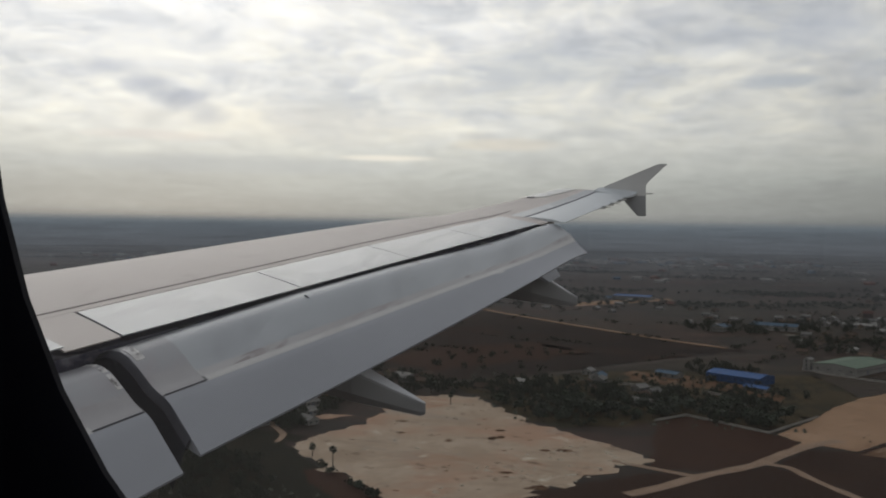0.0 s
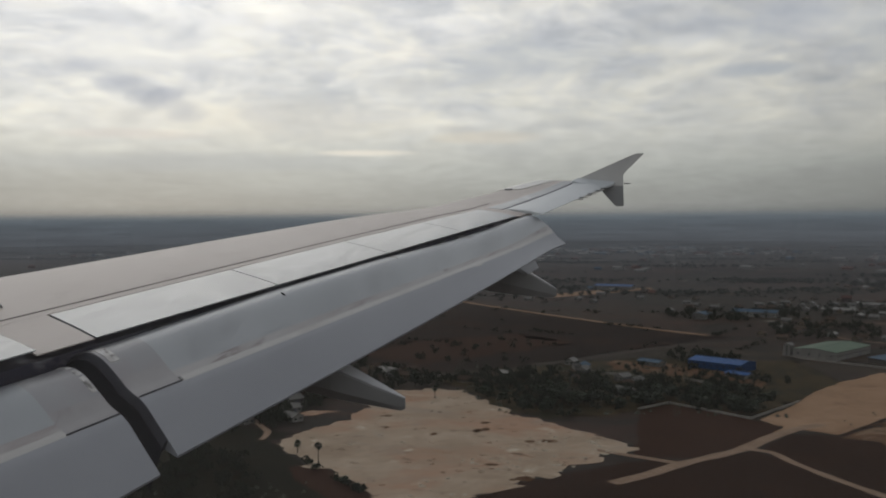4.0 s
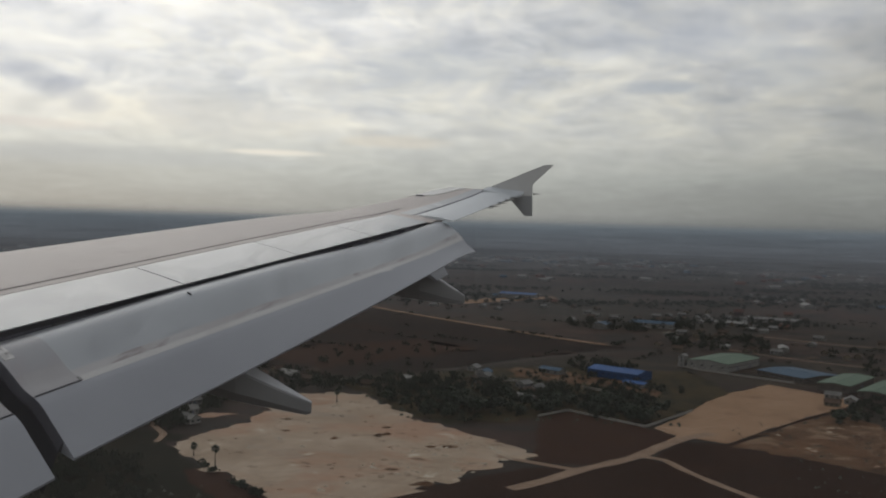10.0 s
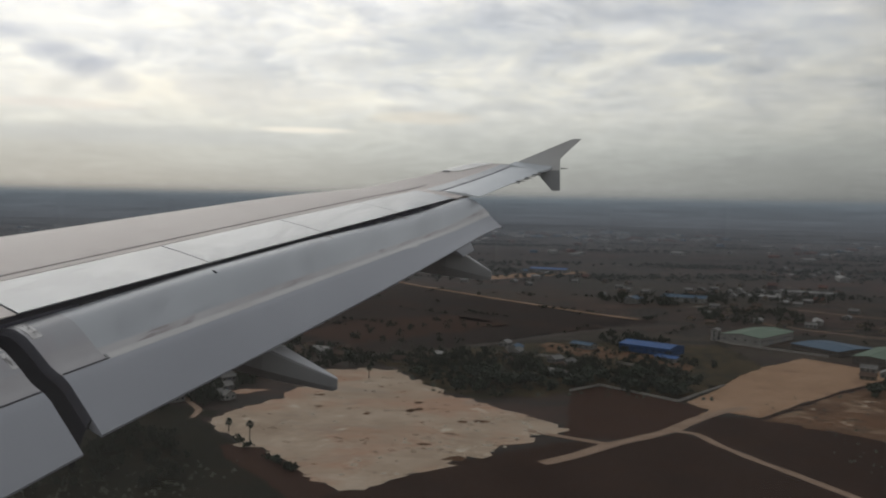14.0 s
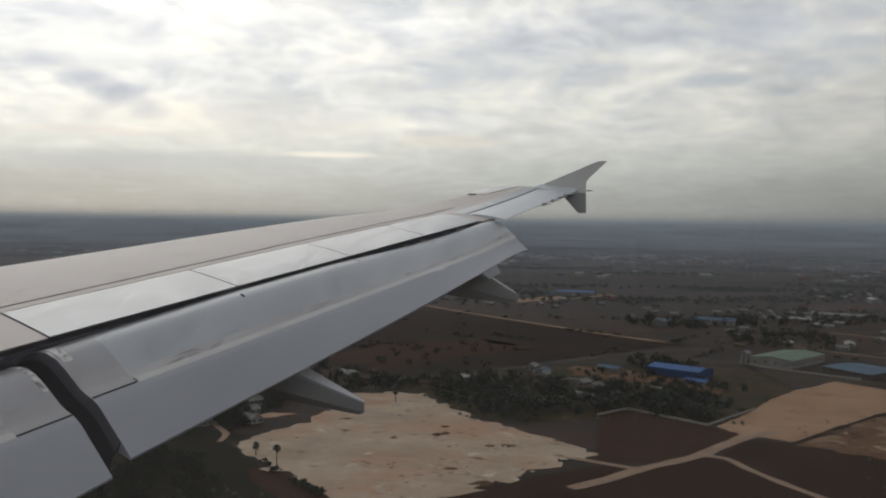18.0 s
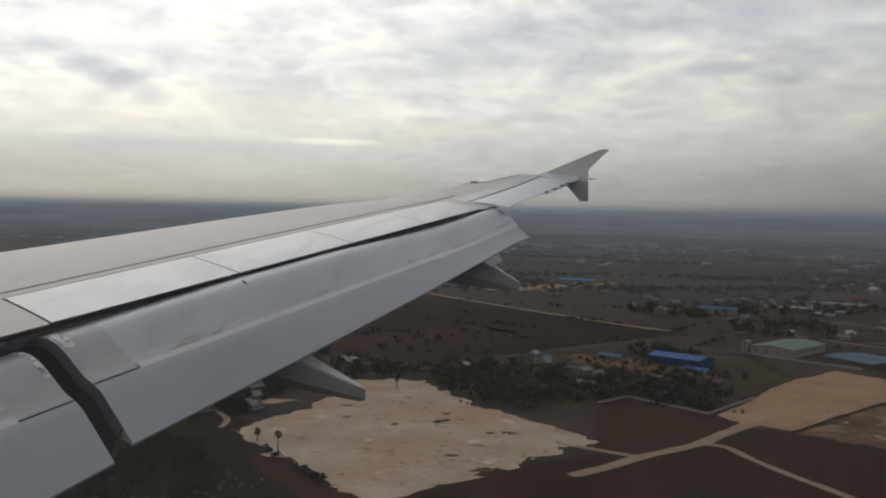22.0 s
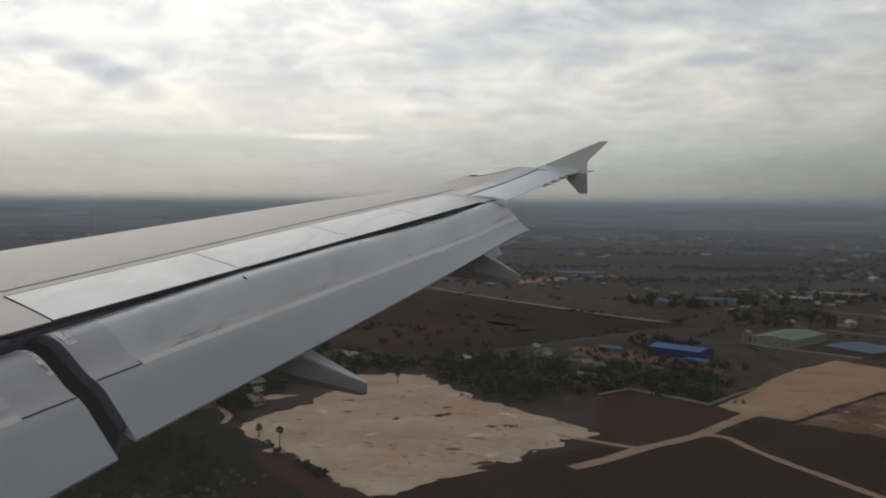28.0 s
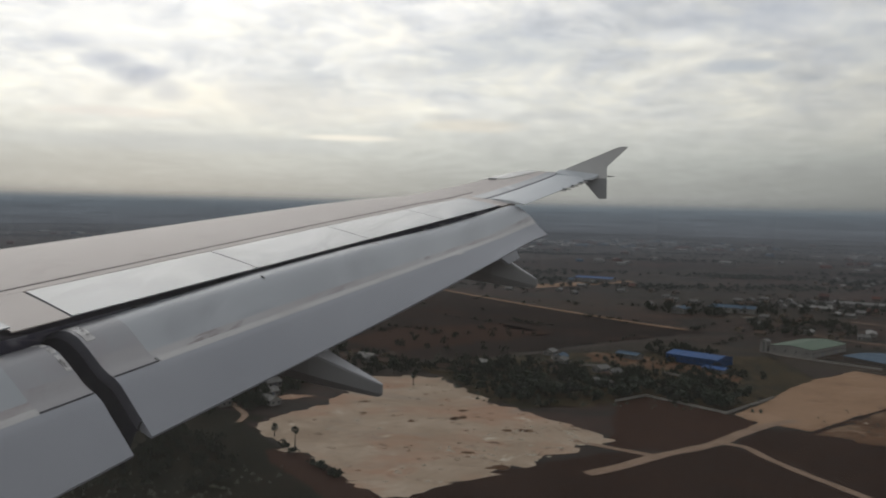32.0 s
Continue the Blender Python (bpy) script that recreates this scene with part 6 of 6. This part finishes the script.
# hedge lines and lone bushes between the fields
hedge_rng = random.Random(77)
for i in range(70):
    x = hedge_rng.uniform(590, 1600)
    y = hedge_rng.uniform(-0.52, 0.34) * x
    a = radians(hedge_rng.choice((-34, 56, -28, 62)) + hedge_rng.uniform(-6, 6))
    run = hedge_rng.uniform(15, 110)
    for k in range(int(run / hedge_rng.uniform(3, 7))):
        u = hedge_rng.uniform(0, run)
        px, py = x + math.cos(a) * u + hedge_rng.gauss(0, 2.2), y + math.sin(a) * u + hedge_rng.gauss(0, 2.2)
        if clear(px, py, 8) and not (480 < px < 850 and -320 < py < 60):
            v, f = far_crowns
            h = hedge_rng.uniform(0.8, 4.2)
            for q in range(8):
                n = len(v)
                c = Vector((px, py, h * 0.55)) + Vector((hedge_rng.gauss(0, 0.4), hedge_rng.gauss(0, 0.4), hedge_rng.gauss(0, 0.18))) * h
                c.z = max(c.z, h * 0.25)
                r = h * hedge_rng.uniform(0.15, 0.32)
                v += [c + Vector((math.cos(j * 1.257) * r * hedge_rng.uniform(0.6, 1.3), math.sin(j * 1.257) * r * hedge_rng.uniform(0.6, 1.3), -r * hedge_rng.uniform(0.2, 1.1))) for j in range(5)] + [c + Vector((0, 0, r))]
                f += [(n + j, n + (j + 1) % 5, n + 5) for j in range(5)]


tagged(mesh_ob("far_trees", far_crowns[0], far_crowns[1], G["leaf_far"]), "dark scattered trees among far houses", "trees", kind="stuff")


# far woods and hedges, seen as dark bands
def woods():
    rng = random.Random(12)
    verts, faces = [], []
    for band in range(90):
        x, w = rng.uniform(1500, 4300), rng.uniform(80, 420)
        y = rng.uniform(-0.55, 0.62) * x
        for i in range(int(w / 2.4)):
            cx, cy = x + rng.gauss(0, 26), y + rng.gauss(0, 0.35) * w
            h = rng.uniform(2.5, 6)
            for q in range(2):
                n = len(verts)
                u = rng.uniform(0, 6.3)
                r = rng.uniform(3.0, 6.0)
                c = Vector((cx + rng.uniform(-2, 2), cy + rng.uniform(-2, 2), h * 0.55))
                verts += [c + Vector((math.cos(u + k * 1.257) * r * rng.uniform(0.7, 1.1), math.sin(u + k * 1.257) * r * rng.uniform(0.7, 1.1), rng.uniform(-0.5, 0.2) * h)) for k in range(5)] + [c + Vector((0, 0, h * 0.5))]
                faces += [(n + k, n + (k + 1) % 5, n + 5) for k in range(5)]
    ob = mesh_ob("far_woods", verts, faces, G["leaf_far"])
    tagged(ob, "dark bands of far woods and hedges", "woods", kind="stuff")


woods()


LOT = [(632, 118), (638, 80), (575, 42), (520, -8), (480, -28), (462, -10), (430, 16), (400, 42), (380, 66), (427, 106), (486, 150), (540, 124)]
LOT_NEAR = [(480, -28), (520, -8), (500, 30), (440, 60), (400, 78), (380, 66), (400, 42), (430, 16), (462, -10)]


# rubble and scrub tufts on the bare lots
def tufts():
    rng = random.Random(14)
    verts, faces = [], []
    areas = [((420, 610), (-350, -160), 260, 0.6), ((570, 780), (-140, 90), 520, 1.0), ((330, 410), (115, 260), 300, 0.8)]
    for (x0, x1), (y0, y1), count, size in areas:
        for i in range(count):
            c = Vector((rng.uniform(x0, x1), rng.uniform(y0, y1), 0.1))
            if inside(c.x, c.y, LOT):
                continue
            n = len(verts)
            r = size * rng.uniform(0.5, 2.0)
            verts += [c + Vector((math.cos(k * 1.257) * r * rng.uniform(0.6, 1.2), math.sin(k * 1.257) * r * rng.uniform(0.6, 1.2), 0)) for k in range(5)] + [c + Vector((0, 0, r * 0.8))]
            faces += [(n + k, n + (k + 1) % 5, n + 5) for k in range(5)]
    ob = mesh_ob("scrub_tufts", verts, faces, G["leaf_dry"])
    tagged(ob, "low dry tufts and rubble on bare soil", "scrub", kind="stuff")


tufts()


# spoil heaps, rubble and hollows on the sand lots
def heaps(name, mat, label, lots, seed):
    rng = random.Random(seed)
    verts, faces = [], []
    for poly, count, size, flat in lots:
        xs, ys = [p[0] for p in poly], [p[1] for p in poly]
        n_done = 0
        while n_done < count:
            x, y = rng.uniform(min(xs), max(xs)), rng.uniform(min(ys), max(ys))
            if not inside(x, y, poly):
                continue
            for cluster in range(rng.randint(1, 4)):
                n_done += 1
                c = Vector((x + rng.gauss(0, 3.5), y + rng.gauss(0, 3.5), 0.12))
                n = len(verts)
                r = size * rng.choice((0.4, 0.6, 0.8, 1.2, 1.7)) * rng.uniform(0.8, 1.2)
                st = rng.uniform(0.7, 1.9)
                for k, z in ((1.0, 0.0), (0.6, 0.7), (0.25, 1.0)):
                    verts += [c + Vector((math.cos(j * 0.785) * r * k * rng.uniform(0.7, 1.3), math.sin(j * 0.785) * r * k * st * rng.uniform(0.7, 1.3), z * r * flat * rng.uniform(0.6, 1.1))) for j in range(8)]
                for q in range(2):
                    faces += [(n + q * 8 + j, n + q * 8 + (j + 1) % 8, n + q * 8 + 8 + (j + 1) % 8, n + q * 8 + 8 + j) for j in range(8)]
                faces.append(tuple(n + 16 + j for j in range(8)))
    tagged(mesh_ob(name, verts, faces, mat), label, "heaps", kind="stuff")


SOIL = [(530, -152), (606, -224), (630, -256), (540, -258), (470, -236), (500, -186)]
heaps("spoil_heaps", G["sand"], "low pale heaps of dumped sand", ((LOT, 110, 1.2, 0.4), (SOIL, 40, 0.9, 0.4)), 33)
heaps("rubble_heaps", G["rubble"], "white lumps of rubble strewn on sand", ((LOT_NEAR, 130, 0.75, 0.5), (LOT, 40, 0.7, 0.5)), 34)
heaps("soil_mounds", G["rough"], "low brown mounds of dumped soil", ((LOT, 34, 2.0, 0.25), (SOIL, 60, 1.6, 0.25)), 35)


# truck with a trailer on the soil lot
def truck(x, y, yaw):
    thing = empty("truck", pose(x, y, 0, 0, 0, yaw), "blue tipper truck parked on the soil lot", "truck")
    part("cargo_box", box_bm(-5.2, 1.6, -1.25, 1.25, 1.1, 3.0, 0.06), G["truck_blue"], thing)
    part("chassis", box_bm(-5.2, 5.0, -0.9, 0.9, 0.7, 1.1), G["tyre"], thing)
    cab = part("cab", box_bm(2.4, 4.9, -1.25, 1.25, 1.1, 3.1, 0.12), G["roof_white"], thing)
    part("windscreen", box_bm(4.86, 4.95, -1.05, 1.05, 2.1, 2.9), G["glass"], cab)
    for wx in (-4.3, -3.0, 3.6):
        for side in (-1, 1):
            bm = bmesh.new()
            bmesh.ops.create_cone(bm, cap_ends=True, segments=14, radius1=0.52, radius2=0.52, depth=0.4, matrix=Matrix.Translation((wx, side * 1.05, 0.52)) @ pose(0, 0, 0, 90, 0, 0))
            part("wheel", bm, G["tyre"], thing)


truck(441, -234, -38)
